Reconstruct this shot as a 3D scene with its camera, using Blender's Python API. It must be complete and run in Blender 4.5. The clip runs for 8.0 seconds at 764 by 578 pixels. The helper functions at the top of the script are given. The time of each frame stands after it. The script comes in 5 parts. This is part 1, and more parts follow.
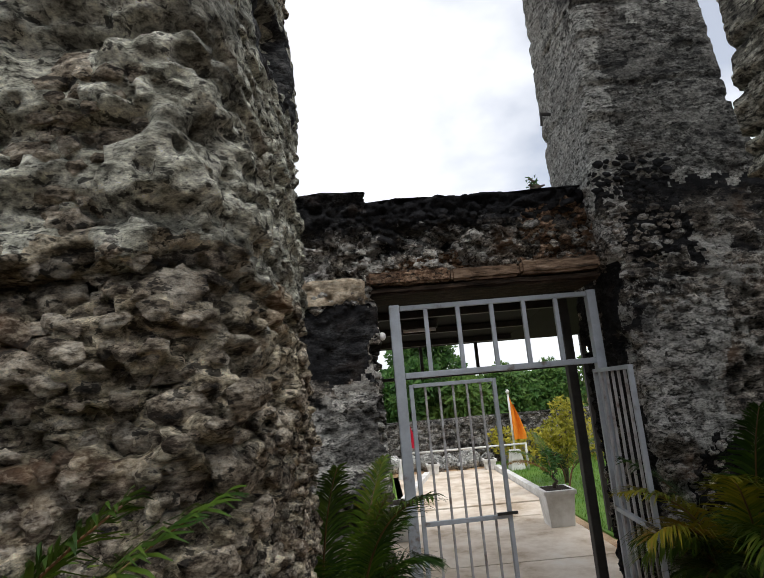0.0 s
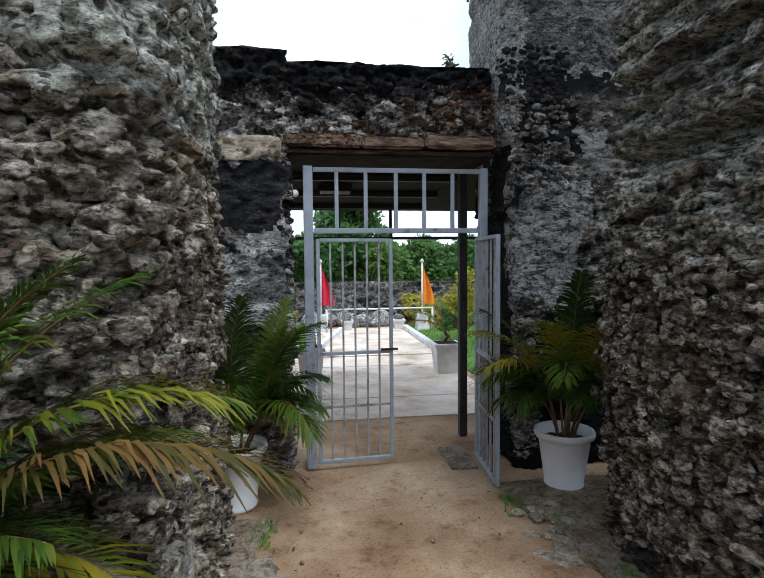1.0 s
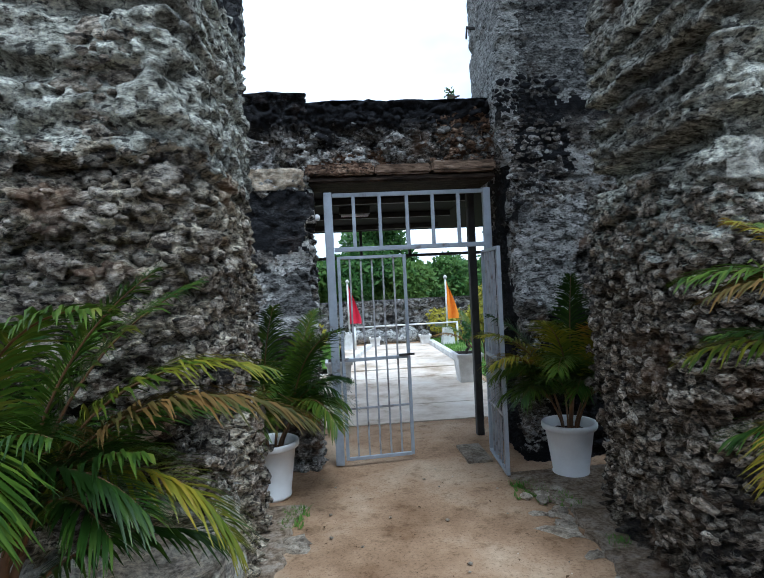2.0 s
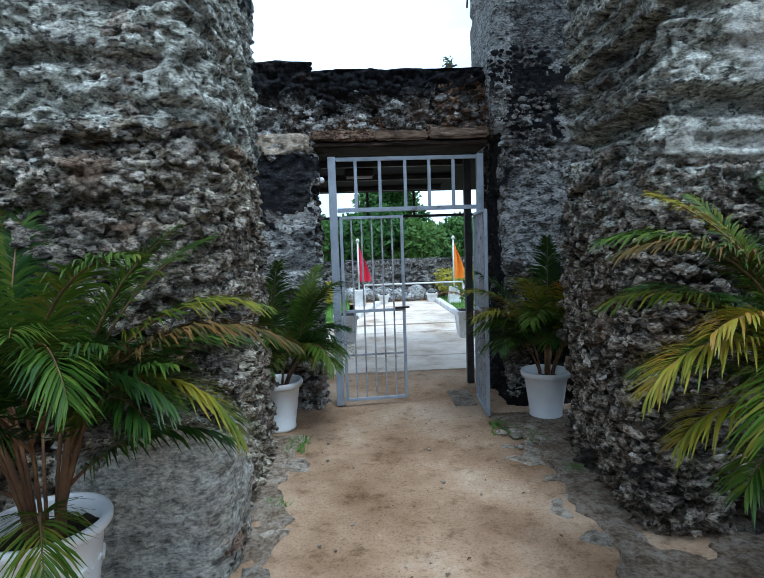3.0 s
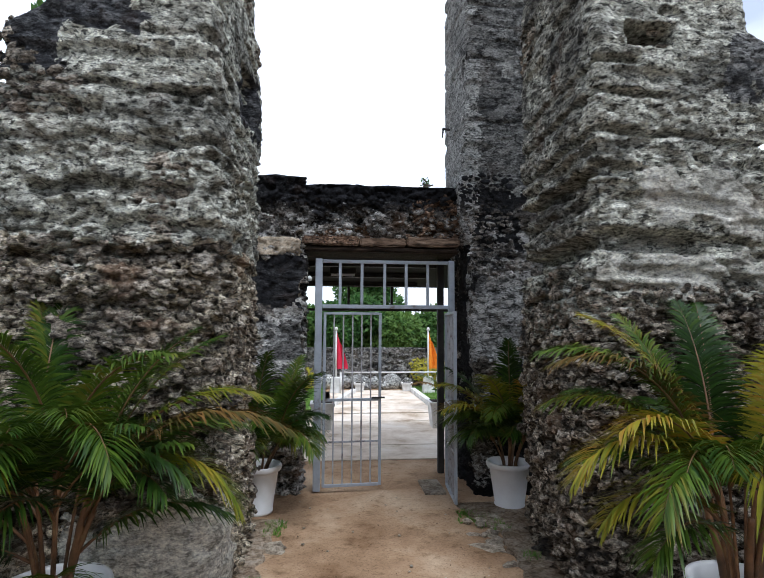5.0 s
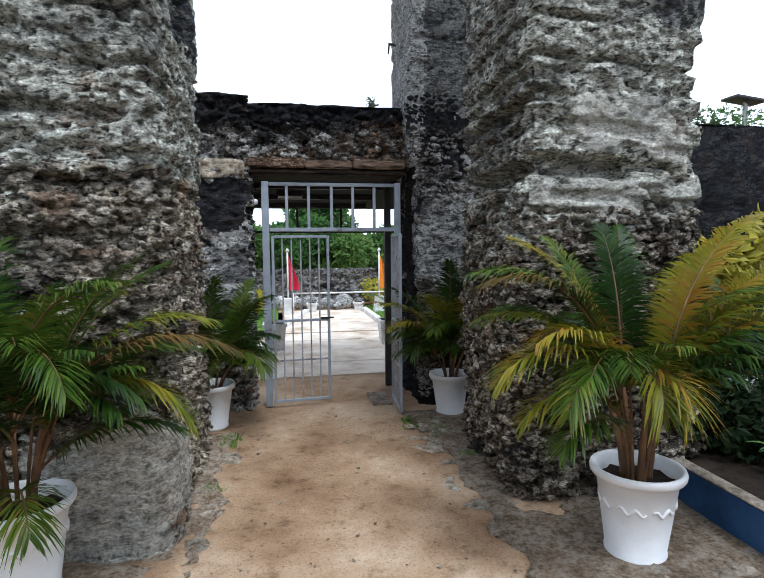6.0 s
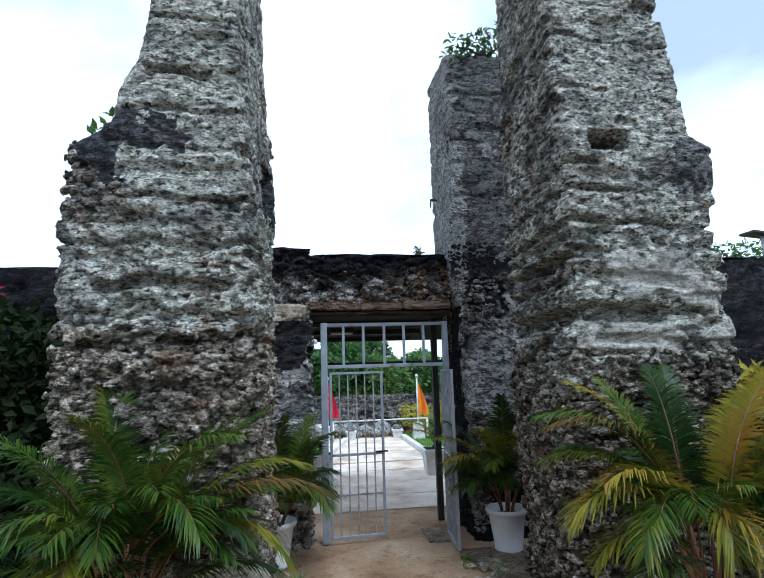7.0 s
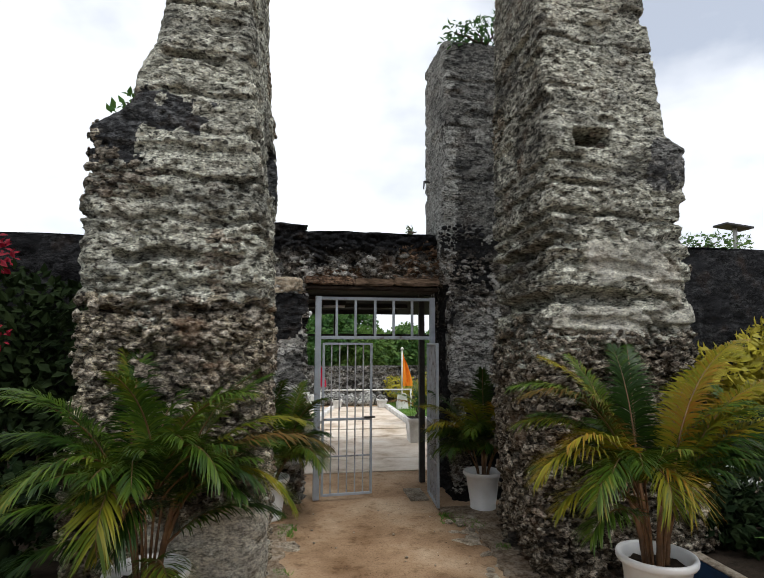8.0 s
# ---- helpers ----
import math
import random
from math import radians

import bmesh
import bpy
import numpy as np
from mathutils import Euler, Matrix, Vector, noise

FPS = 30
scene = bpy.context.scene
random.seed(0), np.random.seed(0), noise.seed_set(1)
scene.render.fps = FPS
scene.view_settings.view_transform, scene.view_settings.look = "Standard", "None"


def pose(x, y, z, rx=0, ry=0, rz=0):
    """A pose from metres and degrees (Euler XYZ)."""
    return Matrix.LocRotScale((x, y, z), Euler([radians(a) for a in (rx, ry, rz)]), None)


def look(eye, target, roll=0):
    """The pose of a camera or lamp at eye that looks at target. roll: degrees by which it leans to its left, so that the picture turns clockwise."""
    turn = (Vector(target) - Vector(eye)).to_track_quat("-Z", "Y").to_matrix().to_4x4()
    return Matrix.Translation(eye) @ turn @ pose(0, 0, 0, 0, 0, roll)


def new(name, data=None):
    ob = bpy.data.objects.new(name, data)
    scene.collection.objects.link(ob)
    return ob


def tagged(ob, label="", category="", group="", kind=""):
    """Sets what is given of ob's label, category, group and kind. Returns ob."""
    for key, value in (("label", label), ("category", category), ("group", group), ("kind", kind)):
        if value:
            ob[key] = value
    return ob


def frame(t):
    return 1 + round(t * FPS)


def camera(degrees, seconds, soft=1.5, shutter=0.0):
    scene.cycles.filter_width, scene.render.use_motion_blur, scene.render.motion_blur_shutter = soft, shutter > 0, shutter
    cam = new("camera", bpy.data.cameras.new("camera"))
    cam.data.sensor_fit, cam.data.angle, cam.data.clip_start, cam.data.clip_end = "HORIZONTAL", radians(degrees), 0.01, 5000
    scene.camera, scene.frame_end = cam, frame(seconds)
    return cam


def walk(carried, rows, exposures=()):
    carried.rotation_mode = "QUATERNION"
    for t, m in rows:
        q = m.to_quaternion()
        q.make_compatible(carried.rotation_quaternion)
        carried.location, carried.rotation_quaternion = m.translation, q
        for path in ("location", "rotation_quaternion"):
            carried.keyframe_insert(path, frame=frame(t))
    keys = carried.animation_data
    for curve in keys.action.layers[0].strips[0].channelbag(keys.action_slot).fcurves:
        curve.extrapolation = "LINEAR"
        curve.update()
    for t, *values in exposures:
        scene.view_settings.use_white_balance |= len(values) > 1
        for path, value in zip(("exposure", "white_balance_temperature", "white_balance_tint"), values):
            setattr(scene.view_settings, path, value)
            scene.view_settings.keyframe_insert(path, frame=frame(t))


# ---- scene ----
cam = camera(71.0, 8.0, 0.9)
PATH = [
    (0, (-0.869, -3.808, 1.778), (-0.819, -1.847, 2.171), -4.9),
    (0.2, (-0.79, -3.93, 1.676), (-0.429, -1.977, 1.915), -4.4),
    (0.5, (-0.813, -3.984, 1.629), (-0.351, -2.038, 1.616), -0.6),
    (1, (-0.72, -4.279, 1.666), (-0.442, -2.301, 1.56), -0.5),
    (1.5, (-0.667, -4.464, 1.662), (-0.325, -2.495, 1.567), -0.5),
    (1.7, (-0.67, -4.582, 1.638), (-0.397, -2.6, 1.623), -1.8),
    (2.8, (-0.552, -5.127, 1.579), (-0.483, -3.133, 1.436), -2.5),
    (3, (-0.529, -5.202, 1.587), (-0.425, -3.212, 1.414), -1.9),
    (3.5, (-0.524, -5.298, 1.647), (-0.335, -3.312, 1.789), -1.1),
    (4, (-0.568, -5.453, 1.636), (-0.329, -3.472, 1.781), -1.2),
    (4.2, (-0.605, -5.503, 1.642), (-0.306, -3.535, 1.833), -0.8),
    (5.3, (-0.56, -5.72, 1.684), (-0.388, -3.728, 1.752), 0.6),
    (5.5, (-0.448, -5.627, 1.676), (0.04, -3.692, 1.539), -3.9),
    (6, (-0.538, -5.831, 1.705), (-0.173, -3.87, 1.551), -0.5),
    (6.5, (-0.707, -5.97, 1.762), (-0.389, -3.998, 1.864), 0.1),
    (6.7, (-0.773, -6.055, 1.768), (-0.53, -4.071, 1.82), -1.3),
    (7, (-0.869, -6.213, 1.867), (-0.597, -4.253, 2.162), -1.7),
    (7.5, (-0.954, -6.498, 1.88), (-0.702, -4.517, 1.991), -0.4),
    (8, (-0.988, -6.561, 1.863), (-0.667, -4.597, 2.057), 0.2),
]
walk(cam, [(t, look(eye, target, roll)) for t, eye, target, roll in PATH], [
    (0.0, -0.50, 6300, 10), (0.5, -0.22, 6100, 12), (1.0, -0.20, 5500, 8), (1.5, -0.15, 5200, 6), (3.0, -0.12, 4850, 2), (3.5, 0.10, 4700, 1), (4.0, 0.15, 5050, 8),
    (5.5, -0.30, 5700, 11), (6.0, -0.05, 5500, 9), (6.5, 0.12, 4900, 5), (7.0, -0.22, 5100, 6), (7.5, -0.68, 6100, 7), (8.0, -0.50, 6250, 9)])

# ---- world, sun, exposure ----
world = bpy.data.worlds.new("world")
scene.world = world
world.use_nodes = True
wn, wl = world.node_tree.nodes, world.node_tree.links
wn.clear()
w_out = wn.new("ShaderNodeOutputWorld")
w_bg = wn.new("ShaderNodeBackground")
w_sky = wn.new("ShaderNodeTexSky")
w_sky.sky_type, w_sky.sun_disc = "NISHITA", False
w_sky.sun_elevation, w_sky.sun_rotation = radians(58), radians(150)
w_tc = wn.new("ShaderNodeTexCoord")
w_map = wn.new("ShaderNodeMapping")
w_map.inputs["Scale"].default_value = (1.0, 1.0, 1.8)
w_map.inputs["Location"].default_value = (0.3, 0.1, 0.0)
w_noise = wn.new("ShaderNodeTexNoise")
w_noise.inputs["Scale"].default_value, w_noise.inputs["Detail"].default_value = 2.1, 6
w_ramp = wn.new("ShaderNodeValToRGB")
w_ramp.color_ramp.elements[0].position, w_ramp.color_ramp.elements[1].position = 0.34, 0.50
w_ramp.color_ramp.elements[0].color = (0.45, 0.45, 0.45, 1)
w_mix = wn.new("ShaderNodeMix")
w_mix.data_type = "RGBA"
w_mix.inputs["B"].default_value = (14.0, 14.1, 14.5, 1)
wl.new(w_tc.outputs["Generated"], w_map.inputs["Vector"])
wl.new(w_map.outputs["Vector"], w_noise.inputs["Vector"])
wl.new(w_noise.outputs["Fac"], w_ramp.inputs["Fac"])
wl.new(w_ramp.outputs["Color"], w_mix.inputs["Factor"])
w_gain = wn.new("ShaderNodeVectorMath")
w_gain.operation = "SCALE"
w_gain.inputs["Scale"].default_value = 1.5
wl.new(w_sky.outputs["Color"], w_gain.inputs[0])
wl.new(w_gain.outputs["Vector"], w_mix.inputs["A"])
wl.new(w_mix.outputs["Result"], w_bg.inputs["Color"])
w_bg.inputs["Strength"].default_value = 0.11
wl.new(w_bg.outputs["Background"], w_out.inputs["Surface"])

sun_data = bpy.data.lights.new("sun", "SUN")
sun_data.energy, sun_data.angle, sun_data.color = 2.4, radians(22), (1.0, 0.965, 0.91)
sun = new("sun", sun_data)
sun.matrix_world = look((2.2, -4.2, 9.0), (0, 0, 0))


# ---- numeric helpers ----
RNG = np.random.RandomState(11)
TABLE = RNG.rand(65536)


def lattice(ix, iy, iz, salt=0):
    h = (ix * 73856093) ^ (iy * 19349663) ^ (iz * 83492791) ^ (salt * 2654435)
    return TABLE[(h ^ (h >> 13)) & 65535]


def vnoise(p):
    """Smooth noise from 0 to 1 at the points p (n, 3)."""
    i = np.floor(p).astype(np.int64)
    f = p - i
    f = f * f * (3 - 2 * f)
    out = np.zeros(len(p))
    for dx in (0, 1):
        for dy in (0, 1):
            for dz in (0, 1):
                w = (f[:, 0] if dx else 1 - f[:, 0]) * (f[:, 1] if dy else 1 - f[:, 1]) * (f[:, 2] if dz else 1 - f[:, 2])
                out += w * lattice(i[:, 0] + dx, i[:, 1] + dy, i[:, 2] + dz)
    return out


def cells(p):
    """Distances to the nearest and second nearest cell point, and a number for the cell."""
    i = np.floor(p).astype(np.int64)
    f1, f2, who = np.full(len(p), 9.0), np.full(len(p), 9.0), np.zeros(len(p))
    for dx in (-1, 0, 1):
        for dy in (-1, 0, 1):
            for dz in (-1, 0, 1):
                a, b, c = i[:, 0] + dx, i[:, 1] + dy, i[:, 2] + dz
                q = np.stack([a + lattice(a, b, c, 1), b + lattice(a, b, c, 2), c + lattice(a, b, c, 3)], 1)
                d = np.sqrt(((q - p) ** 2).sum(1))
                near = d < f1
                f2 = np.where(near, f1, np.minimum(f2, d))
                who = np.where(near, lattice(a, b, c, 4), who)
                f1 = np.where(near, d, f1)
    return f1, f2, who


def step(a, b, x):
    u = np.clip((x - a) / (b - a), 0, 1)
    return u * u * (3 - 2 * u)


# ---- mesh helpers ----
def mesh_of(name, verts, faces, smooth=True):
    me = bpy.data.meshes.new(name)
    me.from_pydata([tuple(v) for v in verts], [], faces)
    if smooth:
        me.polygons.foreach_set("use_smooth", [True] * len(me.polygons))
    me.update()
    return me


def part_mesh(name, me, material, parent, label=""):
    if material and not me.materials:
        me.materials.append(material)
    ob = new(name, me)
    ob.parent = parent
    if label:
        ob["label"] = label
    return ob


def part(name, bm, material, parent, label="", smooth=False):
    """Links a bmesh as one mesh object under a thing or a part."""
    me = bpy.data.meshes.new(name)
    bm.to_mesh(me)
    bm.free()
    if smooth:
        me.polygons.foreach_set("use_smooth", [True] * len(me.polygons))
    return part_mesh(name, me, material, parent, label)


def thing(name, label, category, at=(0, 0, 0), group="", kind=""):
    ob = new(name)
    ob.location = at
    return tagged(ob, label, category, group, kind)


def box_bm(x0, x1, y0, y1, z0, z1, bevel=0.0):
    bm = bmesh.new()
    bmesh.ops.create_cube(bm, size=1)
    for v in bm.verts:
        v.co = Vector(((x0 + x1) / 2 + v.co.x * (x1 - x0), (y0 + y1) / 2 + v.co.y * (y1 - y0), (z0 + z1) / 2 + v.co.z * (z1 - z0)))
    if bevel:
        bmesh.ops.bevel(bm, geom=bm.edges[:], offset=bevel, segments=2, affect="EDGES", profile=0.7)
    return bm


def tube(path, radii, seg=8):
    """Verts and faces of a tapered tube along a path."""
    path = [Vector(p) for p in path]
    verts, faces = [], []
    for k, p in enumerate(path):
        d = (path[min(k + 1, len(path) - 1)] - path[max(k - 1, 0)]).normalized()
        a = d.orthogonal().normalized() if k == 0 else (a - d * a.dot(d)).normalized()
        b = d.cross(a)
        r = radii[k] if hasattr(radii, "__len__") else radii
        for s in range(seg):
            t = 2 * math.pi * s / seg
            verts.append(p + (a * math.cos(t) + b * math.sin(t)) * r)
    for k in range(len(path) - 1):
        for s in range(seg):
            faces.append((k * seg + s, k * seg + (s + 1) % seg, (k + 1) * seg + (s + 1) % seg, (k + 1) * seg + s))
    faces.append(tuple(reversed(range(seg))))
    faces.append(tuple(range((len(path) - 1) * seg, len(path) * seg)))
    return verts, faces


def lathe(profile, seg=48):
    """Verts and faces of a turned shape from (radius, height) pairs."""
    verts, faces = [], []
    for r, z in profile:
        for s in range(seg):
            t = 2 * math.pi * s / seg
            verts.append((r * math.cos(t), r * math.sin(t), z))
    for k in range(len(profile) - 1):
        for s in range(seg):
            faces.append((k * seg + s, k * seg + (s + 1) % seg, (k + 1) * seg + (s + 1) % seg, (k + 1) * seg + s))
    return verts, faces


# ---- materials ----
def material(name, rough=0.8, metal=0.0, gloss=0.5):
    m = bpy.data.materials.new(name)
    m.use_nodes = True
    bsdf = m.node_tree.nodes["Principled BSDF"]
    bsdf.inputs["Roughness"].default_value, bsdf.inputs["Metallic"].default_value = rough, metal
    bsdf.inputs["Specular IOR Level"].default_value = gloss
    return m, m.node_tree.nodes, m.node_tree.links, bsdf


def noise_node(nodes, links, scale, detail=6, rough=0.6, vector=None, stretch=None):
    n = nodes.new("ShaderNodeTexNoise")
    n.inputs["Scale"].default_value, n.inputs["Detail"].default_value, n.inputs["Roughness"].default_value = scale, detail, rough
    if vector is None:
        vector = nodes.new("ShaderNodeTexCoord").outputs["Object"]
    if stretch:
        mp = nodes.new("ShaderNodeMapping")
        mp.inputs["Scale"].default_value = stretch
        links.new(vector, mp.inputs["Vector"])
        vector = mp.outputs["Vector"]
    links.new(vector, n.inputs["Vector"])
    return n


def ramp_node(nodes, links, source, stops):
    r = nodes.new("ShaderNodeValToRGB")
    els = r.color_ramp.elements
    while len(els) < len(stops):
        els.new(0.5)
    for e, (pos, col) in zip(els, stops):
        e.position = pos
        e.color = (*col, 1) if hasattr(col, "__len__") else (col, col, col, 1)
    links.new(source, r.inputs["Fac"])
    return r.outputs["Color"]


def mix_node(nodes, links, fac, a, b, mode="MIX"):
    m = nodes.new("ShaderNodeMix")
    m.data_type, m.blend_type = "RGBA", mode
    for slot, v in (("Factor", fac), ("A", a), ("B", b)):
        if hasattr(v, "is_linked"):
            links.new(v, m.inputs[slot])
        elif slot == "Factor":
            m.inputs["Factor"].default_value = v
        else:
            m.inputs[slot].default_value = (*v, 1)
    return m.outputs["Result"]


def bump_node(nodes, links, bsdf, height, strength=0.5, distance=0.01):
    b = nodes.new("ShaderNodeBump")
    b.inputs["Strength"].default_value, b.inputs["Distance"].default_value = strength, distance
    links.new(height, b.inputs["Height"])
    links.new(b.outputs["Normal"], bsdf.inputs["Normal"])


def stone_material(name, tan, pale, dark, mould=0.5, rust=0.5, top=None, lime=0.0, grit=0.92):
    """Weathered coral stone: mottled colours, black mould in patches, rust-brown spots."""
    m, nodes, links, bsdf = material(name, 0.95, 0.0, 0.08)
    info = nodes.new("ShaderNodeObjectInfo")
    geo = nodes.new("ShaderNodeNewGeometry")
    tc = geo.outputs["Position"]
    fine = noise_node(nodes, links, 42, 8, 0.74, tc, (1, 1, 1.7))
    mid = noise_node(nodes, links, 10.5, 8, 0.76, tc, (1, 1, 2.3))
    big = noise_node(nodes, links, 1.5, 6, 0.65, tc, (1, 1, 1.7))
    col = ramp_node(nodes, links, mid.outputs["Fac"], [(0.40, dark), (0.50, tan), (0.60, pale)])
    grain = ramp_node(nodes, links, fine.outputs["Fac"], [(0.37, (0.16, 0.15, 0.14)), (0.47, (0.80, 0.80, 0.79)), (0.62, (1.50, 1.49, 1.45))])
    col = mix_node(nodes, links, grit, col, grain, "MULTIPLY")
    # Near-black pores put the shade of small pits into the colour.
    pore = noise_node(nodes, links, 21, 4, 0.62, tc, (1, 1, 2.0))
    pf = ramp_node(nodes, links, pore.outputs["Fac"], [(0.395, min(0.85, grit * grit)), (0.425, 0.0)])
    col = mix_node(nodes, links, pf, col, (0.020, 0.019, 0.018))
    rustn = noise_node(nodes, links, 3.1, 4, 0.5, tc)
    rf = ramp_node(nodes, links, rustn.outputs["Fac"], [(0.58, 0.0), (0.72, rust)])
    col = mix_node(nodes, links, rf, col, (0.26, 0.15, 0.085))
    mf = ramp_node(nodes, links, big.outputs["Fac"], [(0.50, 0.0), (0.60, mould)])
    if top is not None:
        z0, z1 = top
        sep = nodes.new("ShaderNodeSeparateXYZ")
        links.new(tc, sep.inputs["Vector"])
        add = nodes.new("ShaderNodeMath")
        add.operation = "MULTIPLY_ADD"
        links.new(mid.outputs["Fac"], add.inputs[0])
        add.inputs[1].default_value = 0.9
        links.new(sep.outputs["Z"], add.inputs[2])
        mr = nodes.new("ShaderNodeMapRange")
        mr.inputs["From Min"].default_value, mr.inputs["From Max"].default_value = z0 + 0.45, z1 + 0.45
        links.new(add.outputs["Value"], mr.inputs["Value"])
        mx = nodes.new("ShaderNodeMath")
        mx.operation = "MAXIMUM"
        links.new(mf, mx.inputs[0])
        links.new(mr.outputs["Result"], mx.inputs[1])
        mf = mx.outputs["Value"]
    col = mix_node(nodes, links, mf, col, (0.022, 0.022, 0.024))
    if lime:
        ln_ = noise_node(nodes, links, 4.2, 8, 0.75, tc, (1, 1, 1.3))
        lf = ramp_node(nodes, links, ln_.outputs["Fac"], [(0.515, 0.0), (0.55, lime)])
        if top is not None:
            inv = nodes.new("ShaderNodeMath")
            inv.operation, inv.use_clamp = "SUBTRACT", True
            links.new(lf, inv.inputs[0])
            links.new(mr.outputs["Result"], inv.inputs[1])
            lf = inv.outputs["Value"]
        lg = mix_node(nodes, links, 0.8, (0.52, 0.51, 0.48), grain, "MULTIPLY")
        col = mix_node(nodes, links, lf, col, lg)
    vary = nodes.new("ShaderNodeMapRange")
    vary.inputs["To Min"].default_value, vary.inputs["To Max"].default_value = 0.72, 1.3
    mul = nodes.new("ShaderNodeMath")
    mul.operation = "ADD"
    links.new(info.outputs["Random"], mul.inputs[0])
    links.new(geo.outputs["Random Per Island"], mul.inputs[1])
    fr = nodes.new("ShaderNodeMath")
    fr.operation = "FRACT"
    links.new(mul.outputs["Value"], fr.inputs[0])
    links.new(fr.outputs["Value"], vary.inputs["Value"])
    col = mix_node(nodes, links, 1.0, col, vary.outputs["Result"], "MULTIPLY")
    links.new(col, bsdf.inputs["Base Color"])
    hb = noise_node(nodes, links, 36, 9, 0.8, tc, (1, 1, 1.5))
    pit = ramp_node(nodes, links, pore.outputs["Fac"], [(0.39, 0.0), (0.45, 1.0)])
    first = nodes.new("ShaderNodeBump")
    first.inputs["Strength"].default_value, first.inputs["Distance"].default_value = grit, 0.035
    links.new(pit, first.inputs["Height"])
    second = nodes.new("ShaderNodeBump")
    second.inputs["Strength"].default_value, second.inputs["Distance"].default_value = 1.0, 0.030
    links.new(hb.outputs["Fac"], second.inputs["Height"])
    links.new(first.outputs["Normal"], second.inputs["Normal"])
    links.new(second.outputs["Normal"], bsdf.inputs["Normal"])
    return m


def mottled(name, stops, scale=4.0, rough=0.8, metal=0.0, bump=0.3, bscale=40, distance=0.004, stretch=None, random_hue=0.0):
    m, nodes, links, bsdf = material(name, rough, metal, 0.1 if rough > 0.75 else 0.5)
    n = noise_node(nodes, links, scale, 7, 0.65, None, stretch)
    col = ramp_node(nodes, links, n.outputs["Fac"], stops)
    if random_hue:
        info = nodes.new("ShaderNodeObjectInfo")
        hs = nodes.new("ShaderNodeHueSaturation")
        mr = nodes.new("ShaderNodeMapRange")
        mr.inputs["To Min"].default_value, mr.inputs["To Max"].default_value = 1 - random_hue, 1 + random_hue
        links.new(info.outputs["Random"], mr.inputs["Value"])
        links.new(mr.outputs["Result"], hs.inputs["Value"])
        links.new(col, hs.inputs["Color"])
        col = hs.outputs["Color"]
    links.new(col, bsdf.inputs["Base Color"])
    if bump:
        b = noise_node(nodes, links, bscale, 5, 0.6, None, stretch)
        bump_node(nodes, links, bsdf, b.outputs["Fac"], bump, distance)
    return m


def leaf_material(name, stops, rough=0.45, island=0.35, trans=0.25, plant=0.45, gloss=0.28):
    """Leaves: colour by leaf and by plant, glossy, a little light through."""
    m, nodes, links, bsdf = material(name, rough, 0.0, gloss)
    geo = nodes.new("ShaderNodeNewGeometry")
    info = nodes.new("ShaderNodeObjectInfo")
    n = noise_node(nodes, links, 2.5, 3, 0.5)
    mth = nodes.new("ShaderNodeMath")
    mth.operation = "MULTIPLY_ADD"
    links.new(geo.outputs["Random Per Island"], mth.inputs[0])
    mth.inputs[1].default_value = island
    links.new(n.outputs["Fac"], mth.inputs[2])
    m2 = nodes.new("ShaderNodeMath")
    m2.operation = "MULTIPLY_ADD"
    links.new(info.outputs["Random"], m2.inputs[0])
    m2.inputs[1].default_value = plant
    links.new(mth.outputs["Value"], m2.inputs[2])
    m3 = nodes.new("ShaderNodeMath")
    m3.operation = "MULTIPLY"
    links.new(m2.outputs["Value"], m3.inputs[0])
    m3.inputs[1].default_value = 0.7
    col = ramp_node(nodes, links, m3.outputs["Value"], stops)
    links.new(col, bsdf.inputs["Base Color"])
    tr = nodes.new("ShaderNodeBsdfTranslucent")
    links.new(col, tr.inputs["Color"])
    mixs = nodes.new("ShaderNodeMixShader")
    mixs.inputs["Fac"].default_value = trans
    links.new(bsdf.outputs["BSDF"], mixs.inputs[1])
    links.new(tr.outputs["BSDF"], mixs.inputs[2])
    links.new(mixs.outputs["Shader"], nodes["Material Output"].inputs["Surface"])
    return m


STONE = stone_material("coral_stone", (0.46, 0.455, 0.38), (0.74, 0.735, 0.645), (0.14, 0.135, 0.11), 0.5, 0.24)
STONE_TAN = stone_material("tan_stone", (0.43, 0.375, 0.275), (0.74, 0.67, 0.535), (0.10, 0.08, 0.054), 0.5, 0.55)
# Mouldy ledge stone, which also paints the shade of a recess.
STONE_LEDGE_AND_SHADE = stone_material("ledge_and_shade_stone", (0.065, 0.067, 0.07), (0.16, 0.16, 0.16), (0.022, 0.022, 0.024), 0.6, 0.1)
# Darker copy of the coral stone, holding the shade of a side face.
STONE_SHADED = stone_material("shaded_side_stone", (0.28, 0.27, 0.225), (0.56, 0.55, 0.475), (0.062, 0.058, 0.048), 0.65, 0.3)
STONE_RUBBLE = stone_material("rubble_stone", (0.34, 0.29, 0.225), (0.64, 0.585, 0.49), (0.06, 0.047, 0.036), 0.45, 0.5)
STONE_MOULD = stone_material("mouldy_stone", (0.24, 0.21, 0.18), (0.58, 0.54, 0.48), (0.05, 0.046, 0.042), 0.97, 0.5, (2.80, 3.02), 0.85)
